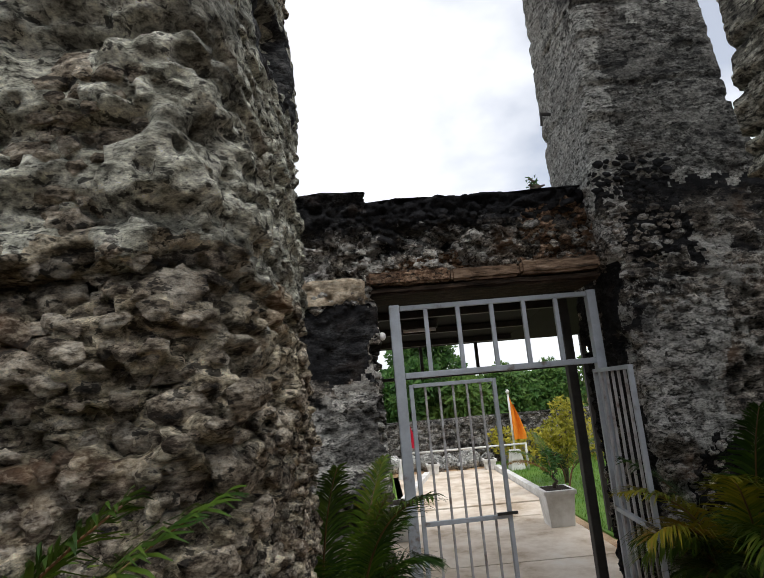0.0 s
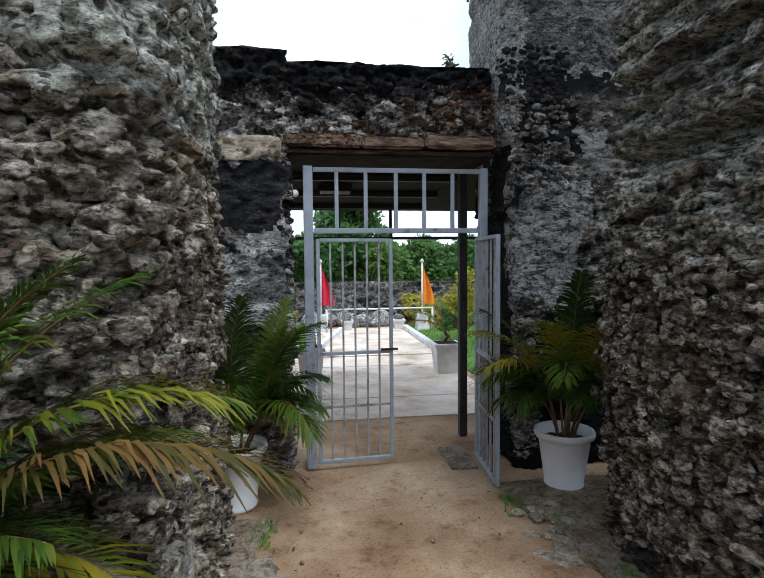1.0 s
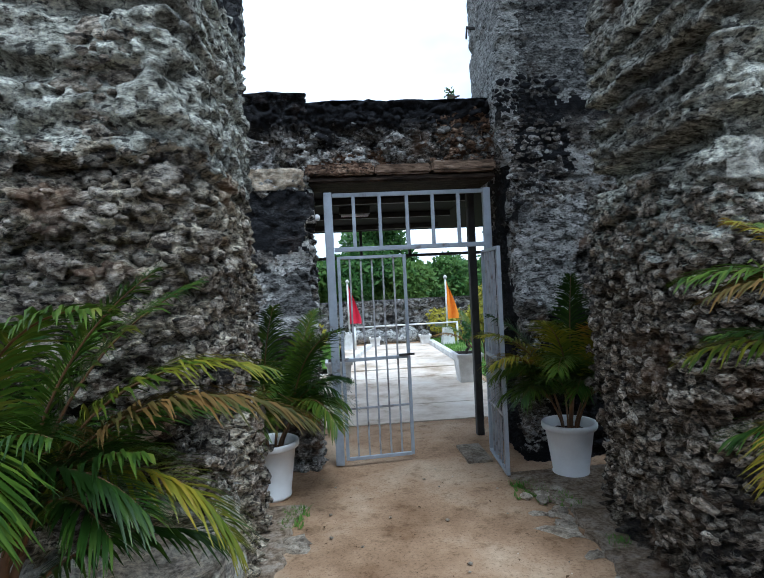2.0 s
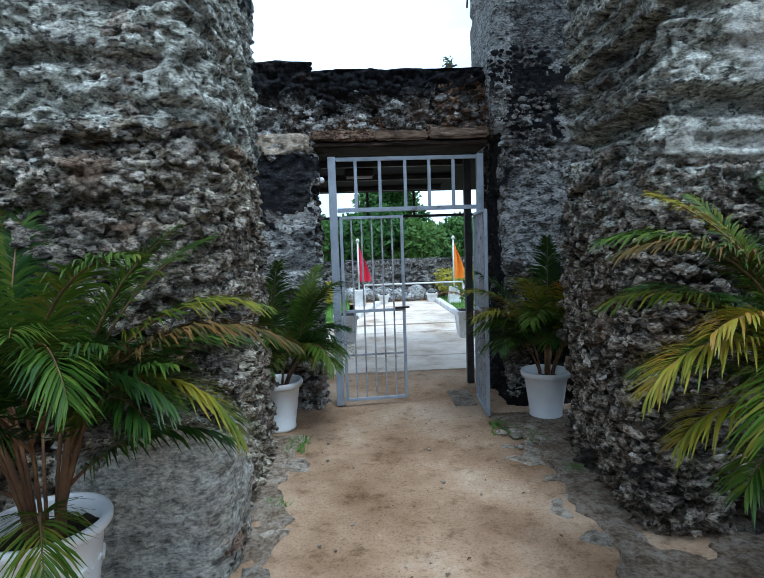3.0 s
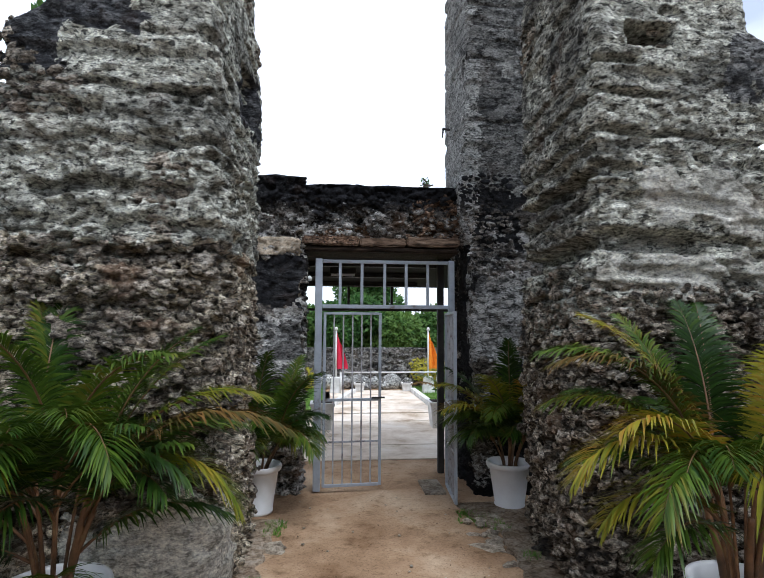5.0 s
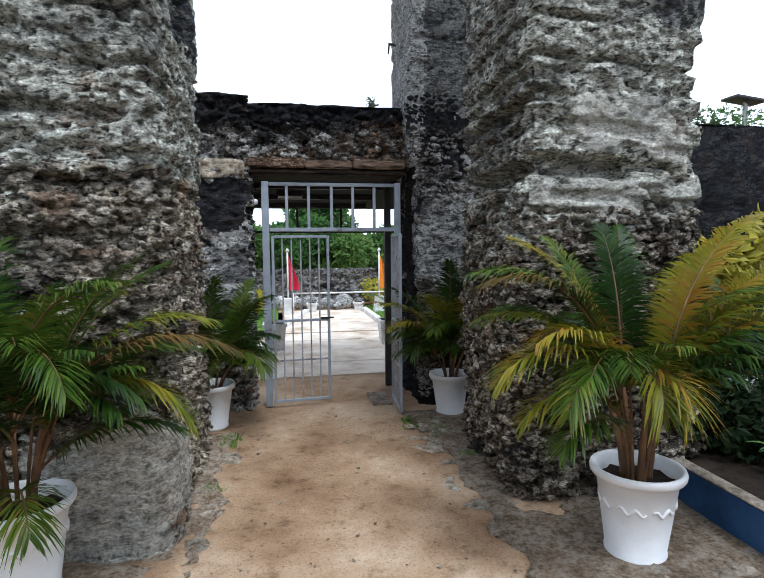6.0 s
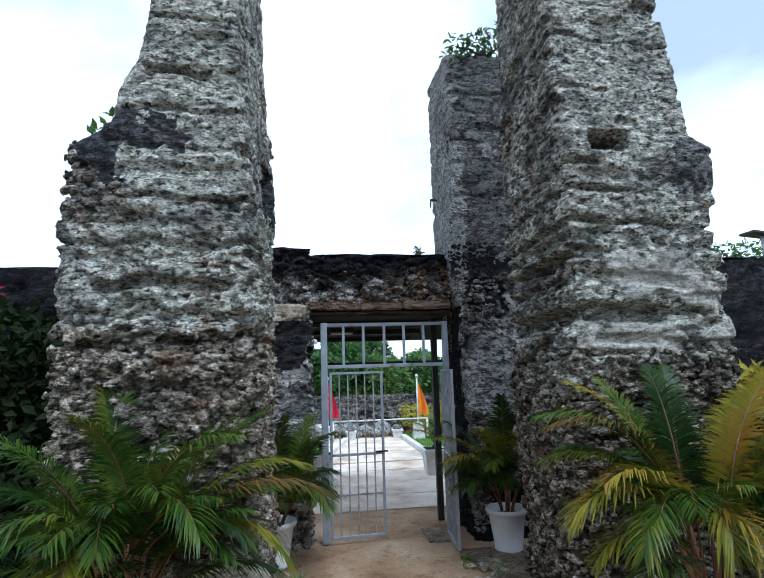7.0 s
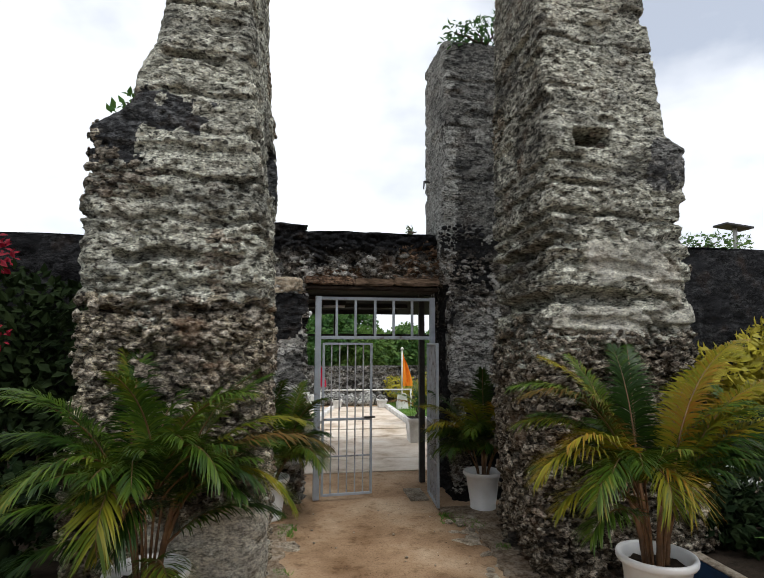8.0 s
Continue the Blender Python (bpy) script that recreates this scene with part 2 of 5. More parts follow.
STONE_MOULD_LOW = stone_material("mossy_stone", (0.20, 0.185, 0.165), (0.42, 0.40, 0.37), (0.05, 0.048, 0.044), 0.8, 0.2, None, 0.5)
# Blackened wall stone, used too as painted shade on the rear pylon.
STONE_BLACK_SHADE = stone_material("blackened_shade_stone", (0.030, 0.030, 0.032), (0.070, 0.070, 0.073), (0.014, 0.014, 0.016), 0.8, 0.1)
# Darker grey stone: rear pylon's front above 3.1, right pylon's shoulder.
STONE_GREY_DARK = stone_material("dark_grey_stone", (0.18, 0.18, 0.172), (0.40, 0.40, 0.38), (0.050, 0.050, 0.050), 0.6, 0.1, None, 0.3)
LIME = stone_material("lime_render", (0.58, 0.57, 0.54), (0.78, 0.77, 0.74), (0.15, 0.145, 0.135), 0.75, 0.2, None, 0.0, 0.9)
STONE_GREY = stone_material("grey_stone", (0.46, 0.465, 0.44), (0.68, 0.685, 0.65), (0.18, 0.18, 0.17), 0.4, 0.1, None, 0.4)
PLASTER = stone_material("pale_plaster", (0.50, 0.41, 0.30), (0.62, 0.55, 0.44), (0.30, 0.24, 0.17), 0.3, 0.3, None, 0.0, 0.4)
LINTEL = stone_material("lintel_crust", (0.28, 0.175, 0.115), (0.48, 0.35, 0.25), (0.09, 0.055, 0.038), 0.6, 0.6)
PALE_FLAG = stone_material("pale_flag", (0.44, 0.37, 0.28), (0.56, 0.49, 0.39), (0.28, 0.225, 0.165), 0.25, 0.2, None, 0.0, 0.35)
APRON = stone_material("worn_concrete", (0.42, 0.325, 0.23), (0.54, 0.45, 0.35), (0.27, 0.195, 0.125), 0.15, 0.4, None, 0.0, 0.4)
# Dark mortar between rubble, with the shade of the unlit foot painted in.
STONE_MORTAR_SHADE = stone_material("mortar_shade_stone", (0.15, 0.118, 0.085), (0.36, 0.31, 0.24), (0.030, 0.024, 0.018), 0.75, 0.45)
PLASTER_GREY = stone_material("grey_plaster", (0.52, 0.50, 0.42), (0.68, 0.655, 0.565), (0.24, 0.225, 0.185), 0.35, 0.2, None, 0.3, 0.6)


def earth_material():
    m, nodes, links, bsdf = material("packed_earth", 0.93, 0.0, 0.12)
    tc = nodes.new("ShaderNodeNewGeometry").outputs["Position"]
    wide = noise_node(nodes, links, 1.1, 6, 0.6, tc)
    mid = noise_node(nodes, links, 6.0, 8, 0.7, tc)
    fine = noise_node(nodes, links, 60, 6, 0.75, tc)
    col = ramp_node(nodes, links, wide.outputs["Fac"], [(0.34, (0.225, 0.135, 0.072)), (0.5, (0.37, 0.245, 0.145)), (0.66, (0.50, 0.375, 0.25))])
    spots = ramp_node(nodes, links, mid.outputs["Fac"], [(0.32, (0.55, 0.52, 0.48)), (0.46, (1.0, 1.0, 1.0)), (0.62, (1.05, 1.06, 1.08)), (0.74, (1.35, 1.38, 1.42))])
    col = mix_node(nodes, links, 1.0, col, spots, "MULTIPLY")
    grit = ramp_node(nodes, links, fine.outputs["Fac"], [(0.34, (0.45, 0.43, 0.4)), (0.46, (1.0, 1.0, 1.0)), (0.7, (1.25, 1.25, 1.25))])
    col = mix_node(nodes, links, 0.8, col, grit, "MULTIPLY")
    links.new(col, bsdf.inputs["Base Color"])
    bump_node(nodes, links, bsdf, mid.outputs["Fac"], 0.7, 0.02)
    return m


EARTH = earth_material()
CONCRETE = mottled("pale_concrete", [(0.34, (0.40, 0.31, 0.22)), (0.45, (0.60, 0.50, 0.39)), (0.56, (0.72, 0.63, 0.52)), (0.70, (0.78, 0.72, 0.63))], 1.6, 0.85, 0, 0.3, 50, 0.004)
SOIL = mottled("dark_soil", [(0.3, (0.014, 0.011, 0.008)), (0.6, (0.04, 0.03, 0.022))], 9, 0.95, 0, 0.8, 60, 0.01)
PLASTIC = mottled("white_plastic", [(0.3, (0.70, 0.69, 0.66)), (0.6, (0.82, 0.82, 0.80))], 3.0, 0.42, 0, 0.05, 30, 0.002)
STEEL = mottled("grey_paint", [(0.28, (0.15, 0.12, 0.10)), (0.40, (0.30, 0.33, 0.365)), (0.7, (0.40, 0.44, 0.49))], 7.0, 0.45, 0.1, 0.15, 60, 0.002)
STEEL_THIN = mottled("bar_paint", [(0.32, (0.13, 0.09, 0.07)), (0.46, (0.33, 0.325, 0.33)), (0.7, (0.46, 0.47, 0.49))], 9.0, 0.5, 0.1, 0.15, 60, 0.002)
DARK_STEEL = mottled("dark_steel", [(0.3, (0.018, 0.017, 0.016)), (0.7, (0.05, 0.047, 0.044))], 8.0, 0.6, 0.2, 0.2, 60, 0.002)
# Timber coloured near black for the shade of the gap below the lintel.
GAP_SHADE_TIMBER = mottled("gap_shade_timber", [(0.36, (0.008, 0.006, 0.005)), (0.55, (0.035, 0.024, 0.017)), (0.72, (0.10, 0.07, 0.05))], 9.0, 0.85, 0, 0.6, 20, 0.01, (0.6, 4, 4))
TIMBER = mottled("weathered_timber", [(0.36, (0.03, 0.022, 0.017)), (0.46, (0.13, 0.088, 0.06)), (0.57, (0.25, 0.175, 0.12)), (0.70, (0.38, 0.31, 0.24))], 9.0, 0.85, 0, 0.6, 20, 0.01, (0.6, 4, 4))
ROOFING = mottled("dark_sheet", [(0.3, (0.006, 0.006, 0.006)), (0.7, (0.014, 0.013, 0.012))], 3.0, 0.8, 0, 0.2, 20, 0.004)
BLUE = mottled("blue_paint", [(0.3, (0.01, 0.035, 0.09)), (0.5, (0.02, 0.075, 0.19)), (0.72, (0.05, 0.12, 0.25))], 3.0, 0.5, 0, 0.2, 30, 0.003)
WHITEWASH = mottled("whitewash", [(0.3, (0.5, 0.48, 0.44)), (0.6, (0.76, 0.75, 0.72))], 4.0, 0.85, 0, 0.3, 40, 0.004)
RED_CLOTH = mottled("red_cloth", [(0.3, (0.50, 0.015, 0.04)), (0.7, (0.72, 0.05, 0.10))], 4.0, 0.8, 0, 0.1)
ORANGE_CLOTH = mottled("orange_cloth", [(0.3, (0.75, 0.16, 0.01)), (0.7, (0.90, 0.34, 0.04))], 4.0, 0.8, 0, 0.1)
TUBE_WHITE = mottled("white_tube", [(0.3, (0.75, 0.75, 0.75)), (0.7, (0.85, 0.85, 0.85))], 4.0, 0.3, 0, 0.0)
PALM = leaf_material("palm_leaf", [(0.22, (0.006, 0.014, 0.003)), (0.50, (0.019, 0.048, 0.005)), (0.70, (0.078, 0.130, 0.012)), (0.92, (0.22, 0.165, 0.022))], 0.40, 0.30, 0.20, 0.38, 0.22)
PALM_YELLOW = leaf_material("yellow_palm_leaf", [(0.2, (0.010, 0.024, 0.003)), (0.46, (0.060, 0.100, 0.006)), (0.68, (0.235, 0.21, 0.014)), (0.92, (0.32, 0.13, 0.018))], 0.42, 0.30, 0.22, 0.42, 0.20)
PALM_DRY = leaf_material("dry_palm_leaf", [(0.2, (0.016, 0.028, 0.006)), (0.5, (0.065, 0.058, 0.012)), (0.85, (0.22, 0.11, 0.03))], 0.6, 0.45, 0.2, 0.35, 0.15)
STEM = mottled("palm_cane", [(0.3, (0.05, 0.026, 0.011)), (0.55, (0.14, 0.066, 0.024)), (0.75, (0.24, 0.15, 0.06))], 9.0, 0.6, 0, 0.3, 30, 0.003)
LEAF = leaf_material("tree_leaf", [(0.2, (0.016, 0.055, 0.012)), (0.5, (0.05, 0.13, 0.025)), (0.85, (0.13, 0.22, 0.045))], 0.5)
# Leaf colour lowered to near black to hold the shade of the beds.
LEAF_SHADED = leaf_material("shaded_leaf", [(0.2, (0.004, 0.008, 0.004)), (0.5, (0.008, 0.017, 0.006)), (0.85, (0.022, 0.034, 0.011))], 0.6, 0.35, 0.08, 0.45, 0.05)
LEAF_YELLOW = leaf_material("yellow_leaf", [(0.2, (0.08, 0.12, 0.015)), (0.5, (0.30, 0.28, 0.025)), (0.85, (0.48, 0.40, 0.04))], 0.5)
FLOWER = leaf_material("red_bract", [(0.2, (0.18, 0.006, 0.015)), (0.85, (0.38, 0.015, 0.04))], 0.6)
GRASS = leaf_material("grass", [(0.2, (0.04, 0.12, 0.015)), (0.5, (0.10, 0.22, 0.03)), (0.85, (0.20, 0.32, 0.06))], 0.6)
BARK = mottled("bark", [(0.3, (0.05, 0.04, 0.03)), (0.7, (0.17, 0.14, 0.11))], 9.0, 0.9, 0, 0.7, 30, 0.01)
DEAD_LEAF = mottled("dead_leaf", [(0.3, (0.05, 0.03, 0.015)), (0.7, (0.17, 0.10, 0.05))], 9.0, 0.8, 0, 0.2)


# ---- masonry ----
def ring(corners, r, n):
    """n points along a four-sided outline with rounded corners, starting in the middle of its last side."""
    c = [np.array(p, float) for p in corners]
    line = [(c[3] + c[0]) / 2]
    for k in range(4):
        a, b, d = c[k - 1], c[k], c[(k + 1) % 4]
        p = b + (a - b) / np.linalg.norm(a - b) * r
        q = b + (d - b) / np.linalg.norm(d - b) * r
        for t in np.linspace(0, 1, 9):
            line.append((1 - t) ** 2 * p + 2 * t * (1 - t) * b + t * t * q)
    line.append(line[0])
    line = np.array(line)
    s = np.r_[0, np.cumsum(np.linalg.norm(np.diff(line, axis=0), axis=1))]
    u = np.linspace(0, s[-1], n, endpoint=False)
    return np.stack([np.interp(u, s, line[:, 0]), np.interp(u, s, line[:, 1])], 1)


def masonry(name, profile, cell, relief, material_, stains=()):
    """A rough block of masonry. profile: rows of height, four corners (front left, front right, back right, back left), corner radius.
    Returns the mesh, and its places and outward directions."""
    heights = [row[0] for row in profile]
    corners = np.array([row[1] for row in profile], float)
    radii = [row[2] for row in profile]
    m = max(4, int((heights[-1] - heights[0]) / cell))
    peri = sum(np.linalg.norm(corners[0][k] - corners[0][k - 1]) for k in range(4))
    n = max(16, int(peri / cell))
    zs = np.linspace(heights[0], heights[-1], m)
    pts = np.zeros((m, n, 3))
    for k, z in enumerate(zs):
        cs = [[np.interp(z, heights, corners[:, j, a]) for a in (0, 1)] for j in range(4)]
        pts[k, :, :2] = ring(cs, np.interp(z, heights, radii), n)
        pts[k, :, 2] = z
    tan = np.roll(pts, -1, 1) - np.roll(pts, 1, 1)
    nrm = np.stack([tan[..., 1], -tan[..., 0], np.zeros((m, n))], -1)
    nrm /= np.linalg.norm(nrm, axis=-1, keepdims=True)
    flat, fn = pts.reshape(-1, 3), nrm.reshape(-1, 3)
    flat = flat + fn * relief(flat, fn)[:, None]
    centre = flat.reshape(m, n, 3)[-1].mean(0)
    top, rows = flat.reshape(m, n, 3)[-1], []
    for f in (0.93, 0.8, 0.6, 0.35, 0.12):
        q = centre + (top - centre) * f
        q[:, 2] = heights[-1] + 0.05 * (1 - f) ** 0.5 + 0.03 * (vnoise(q * 6) - 0.5)
        rows.append(q)
    verts = np.concatenate([flat] + rows)
    total = m + len(rows)
    a = np.arange(total - 1)[:, None] * n
    j = np.arange(n)[None]
    faces = np.stack([a + j, a + (j + 1) % n, a + n + (j + 1) % n, a + n + j], -1).reshape(-1, 4).tolist()
    faces.append(list(range((total - 1) * n, total * n)))
    me = mesh_of(name, verts, faces)
    me.materials.append(material_)
    for k, (mat, patches) in enumerate(stains):
        me.materials.append(mat)
        mask = patch_mask(verts, patches) > 0.5
        index = np.zeros(len(me.polygons), dtype=np.int32)
        me.polygons.foreach_get("material_index", index)
        index[: (total - 1) * n][mask[(a + j).ravel()]] = k + 1
        me.polygons.foreach_set("material_index", index)
    return me, flat, fn


def calm_relief(p, nrm):
    """Worn, nearly smooth stone or plaster."""
    d = 0.03 * (vnoise(p * 3.0 + 5) - 0.5) + 0.02 * (vnoise(p * 11.0 + 9) - 0.5) + 0.012 * (vnoise(p * 27.0) - 0.5)
    return d - 0.015 * step(0.64, 0.72, vnoise(p * (12, 12, 18) + 15))


def patch_mask(p, patches):
    """How far each place lies in one of the patches, boxes (x0, x1, y0, y1, z0, z1) with ragged outlines."""
    out = np.zeros(len(p))
    rag = 0.30 * (vnoise(p * 3.0 + 13) - 0.5) + 0.20 * (vnoise(p * 8 + 17) - 0.5) + 0.12 * (vnoise(p * 21 + 19) - 0.5)
    for x0, x1, y0, y1, z0, z1 in patches:
        inside = np.minimum.reduce([p[:, 0] - x0, x1 - p[:, 0], p[:, 1] - y0, y1 - p[:, 1], p[:, 2] - z0, z1 - p[:, 2]])
        out = np.maximum(out, step(-0.02, 0.02, inside + rag))
    return out


def rubble_relief(split, rough=0.05, grooves=(), pits=(), plaster=(), strength=1.0):
    """Relief of a wall: knobbly rubble below the height split, bedded layers above, with grooves (height, depth, half width, x range)
    and pits (x, y, z, half sizes, depth)."""

    def relief(p, nrm):
        low = 1 - step(split - 0.25, split + 0.25, p[:, 2] + 0.5 * (vnoise(p * 1.5) - 0.5))
        warp = p + 0.05 * np.stack([vnoise(p * 4 + 1), vnoise(p * 4 + 31), vnoise(p * 4 + 61)], 1)
        d = 0.05 * (vnoise(p * 0.9 + 5) - 0.5) + 0.04 * (vnoise(p * 2.3 + 9) - 0.5)
        f1, f2, who = cells(warp * (10.5, 10.5, 14.0))
        knob = np.minimum((f2 - f1) * 2.4, 1.0) * (0.35 + 1.1 * who)
        d += rough * low * (knob - 0.75)
        bed = vnoise(p * (0.9, 0.9, 9.0) + 21)
        d -= (0.015 + 0.022 * (1 - low)) * step(0.70, 0.76, bed)
        shelf = vnoise(warp * (3.0, 3.0, 13.0) + 51)
        d += 0.016 * (1 - low) * (step(0.44, 0.54, shelf) - 0.5)
        d -= (0.032 + 0.033 * low) * step(0.62, 0.68, vnoise(warp * (7.5, 7.5, 16.0) + 71))
        d -= 0.045 * step(0.60, 0.66, vnoise(warp * (16.0, 16.0, 26.0) + 81))
        high = 1 - 0.28 * (1 - low) - 0.50 * step(2.5, 3.6, p[:, 2])
        d = 0.05 * (vnoise(p * 0.9 + 5) - 0.5) + (d - 0.05 * (vnoise(p * 0.9 + 5) - 0.5)) * high
        ridge = 1 - np.abs(2 * vnoise(warp * (13.0, 13.0, 19.0) + 91) - 1)
        d -= 0.026 * low * step(0.55, 0.60, vnoise(warp * (24.0, 24.0, 36.0) + 23))
        d += 0.028 * high * (ridge - 0.6) + 0.018 * (vnoise(p * 33 + 7) - 0.5)
        d -= 0.045 * step(0.72, 0.80, vnoise(p * (3.2, 3.2, 7.0) + 40))
        d *= strength
        if plaster:
            m = patch_mask(p, plaster)
            d = d * (1 - m) + m * (0.012 + calm_relief(p, nrm))
        for z, depth, half, x0, x1 in grooves:
            wob = p[:, 2] - z - 0.12 * (vnoise(p * (2.6, 2.6, 0.1) + 60) - 0.5) - 0.05 * (vnoise(p * (9, 9, 0.1) + 66) - 0.5)
            on = step(x0 - 0.08, x0, p[:, 0]) * (1 - step(x1, x1 + 0.08, p[:, 0])) * (0.35 + 0.9 * vnoise(p * 3 + 99))
            d -= depth * on * (1 - step(half * 0.5, half, np.abs(wob)))
        for x, y, z, hx, hy, hz, depth in pits:
            q = np.maximum.reduce([np.abs(p[:, 0] - x) / hx, np.abs(p[:, 1] - y) / hy, np.abs(p[:, 2] - z) / hz])
            d -= depth * (1 - step(0.75, 1.0, q + 0.25 * (vnoise(p * 9) - 0.5)))
        return d

    return relief


def rock(seed, seg=7):
    """A lumpy stone of 42 triangles, about 2 across, flat on its inner side."""
    rs = np.random.RandomState(seed)
    verts = [(0, 0, 1.0 + 0.2 * rs.rand())]
    for h, r in ((0.75, 0.62), (0.25, 1.0), (-0.6, 0.8)):
        off = rs.rand()
        for s in range(seg):
            t = 2 * math.pi * (s + off * 0.4) / seg
            k = r * (0.6 + 0.75 * rs.rand())
            verts.append((k * math.cos(t), k * math.sin(t), h + 0.45 * (rs.rand() - 0.5)))
    verts.append((0, 0, -0.8))
    faces = []
    for s in range(seg):
        faces.append((0, 1 + s, 1 + (s + 1) % seg))
        for k in (0, 1):
            a, b = 1 + k * seg, 1 + (k + 1) * seg
            faces.append((a + s, b + s, b + (s + 1) % seg, a + (s + 1) % seg))
        faces.append((1 + 2 * seg + s, len(verts) - 1, 1 + 2 * seg + (s + 1) % seg))
    return np.array(verts), faces


ROCKS = [rock(k) for k in range(9)]
ROCK_MESHES = {}


def rock_mesh(k, mat):
    key = (k, mat.name)
    if key not in ROCK_MESHES:
        ROCK_MESHES[key] = mesh_of("stone", *ROCKS[k], False)
        ROCK_MESHES[key].materials.append(mat)
    return ROCK_MESHES[key]


def stone_poses(places, dirs, keep, count, size, seed, flat=0.50):
    """Poses for stones set into a rough surface, chosen among the places for which keep is true, and not too close to each other."""
    rs = np.random.RandomState(seed)
    idx = np.nonzero(keep)[0]
    rs.shuffle(idx)
    out, taken = [], {}
    for i in idx:
        if len(out) >= count:
            break
        s = size[0] + (size[1] - size[0]) * rs.rand() ** 2
        p = places[i]
        key = tuple(np.floor(p / 0.08).astype(int))
        near = False
        for dx in (-1, 0, 1):
            for dy in (-1, 0, 1):
                for dz in (-1, 0, 1):
                    for q, sq in taken.get((key[0] + dx, key[1] + dy, key[2] + dz), ()):
                        if ((q - p) ** 2).sum() < (0.85 * (s + sq)) ** 2:
                            near = True
        if near:
            continue
        taken.setdefault(key, []).append((p, s))
        nv = Vector(dirs[i])
        side = Vector((0, 0, 1)).cross(nv).normalized()
        up = nv.cross(side)
        tilt = rs.uniform(-0.35, 0.35)
        a = side * math.cos(tilt) + up * math.sin(tilt)
        b = nv.cross(a)
        sx, sy, sz = s * rs.uniform(1.0, 1.7), s * rs.uniform(0.65, 1.0), s * flat * rs.uniform(0.8, 1.5)
        pos = Vector(p) + nv * (0.1 * s)
        m = Matrix(((a.x * sx, b.x * sy, nv.x * sz, pos.x), (a.y * sx, b.y * sy, nv.y * sz, pos.y), (a.z * sx, b.z * sy, nv.z * sz, pos.z), (0, 0, 0, 1)))
        out.append(m)
    return out


def joined_stones(name, poses, mat, parent, label):
    verts, faces, n = [], [], 0
    for k, m in enumerate(poses):
        v, f = ROCKS[k % len(ROCKS)]
        mm = np.array(m)
        verts.append(v @ mm[:3, :3].T + mm[:3, 3])
        faces.extend([[n + j for j in face] for face in f])
        n += len(v)
    me = mesh_of(name, np.concatenate(verts), faces, False)
    ob = part_mesh(name, me, mat, parent, label)
    ob["kind"] = "stuff"
    return ob


STONE_JOBS = []  # (parent, poses, material): single stones, linked at the end of the file

# ---- the two gate pylons ----
left_pylon = thing("stone_pylon", "tall weathered coral stone pylon with a dark broken ledge", "pylon", group="pylons beside the gate")
L_FOOT = (-2.0, -1.0, -3.0, -2.2, -0.3, 0.72)
R_BAND = (1.16, 2.30, -3.0, -2.3, 1.95, 2.10)
R_HIGH = (1.30, 2.10, -3.0, -2.3, 2.30, 2.75)
L_PROFILE = [
    (-0.05, [(-2.52, -2.80), (-1.18, -2.76), (-1.18, -0.98), (-2.52, -0.98)], 0.22),
    (0.80, [(-2.50, -2.78), (-1.16, -2.74), (-1.16, -0.98), (-2.50, -0.98)], 0.22),
    (2.00, [(-2.47, -2.74), (-1.18, -2.72), (-1.16, -1.00), (-2.47, -1.00)], 0.24),
    (3.00, [(-2.51, -2.64), (-1.24, -2.64), (-1.19, -1.00), (-2.46, -1.00)], 0.20),
    (3.40, [(-2.48, -2.60), (-1.27, -2.60), (-1.20, -1.00), (-2.42, -1.00)], 0.16),
    (3.52, [(-2.32, -2.58), (-1.28, -2.58), (-1.21, -1.00), (-2.30, -1.00)], 0.14),
    (3.60, [(-2.21, -2.58), (-1.28, -2.58), (-1.21, -1.00), (-2.20, -1.00)], 0.14),
    (3.88, [(-2.17, -2.56), (-1.30, -2.56), (-1.22, -1.00), (-2.16, -1.00)], 0.14),
    (4.12, [(-2.05, -2.54), (-1.32, -2.54), (-1.23, -1.00), (-2.05, -1.00)], 0.14),
    (4.90, [(-1.97, -2.48), (-1.36, -2.48), (-1.30, -1.00), (-1.97, -1.00)], 0.14),
    (6.30, [(-1.92, -2.38), (-1.42, -2.38), (-1.38, -1.05), (-1.92, -1.05)], 0.14),
]
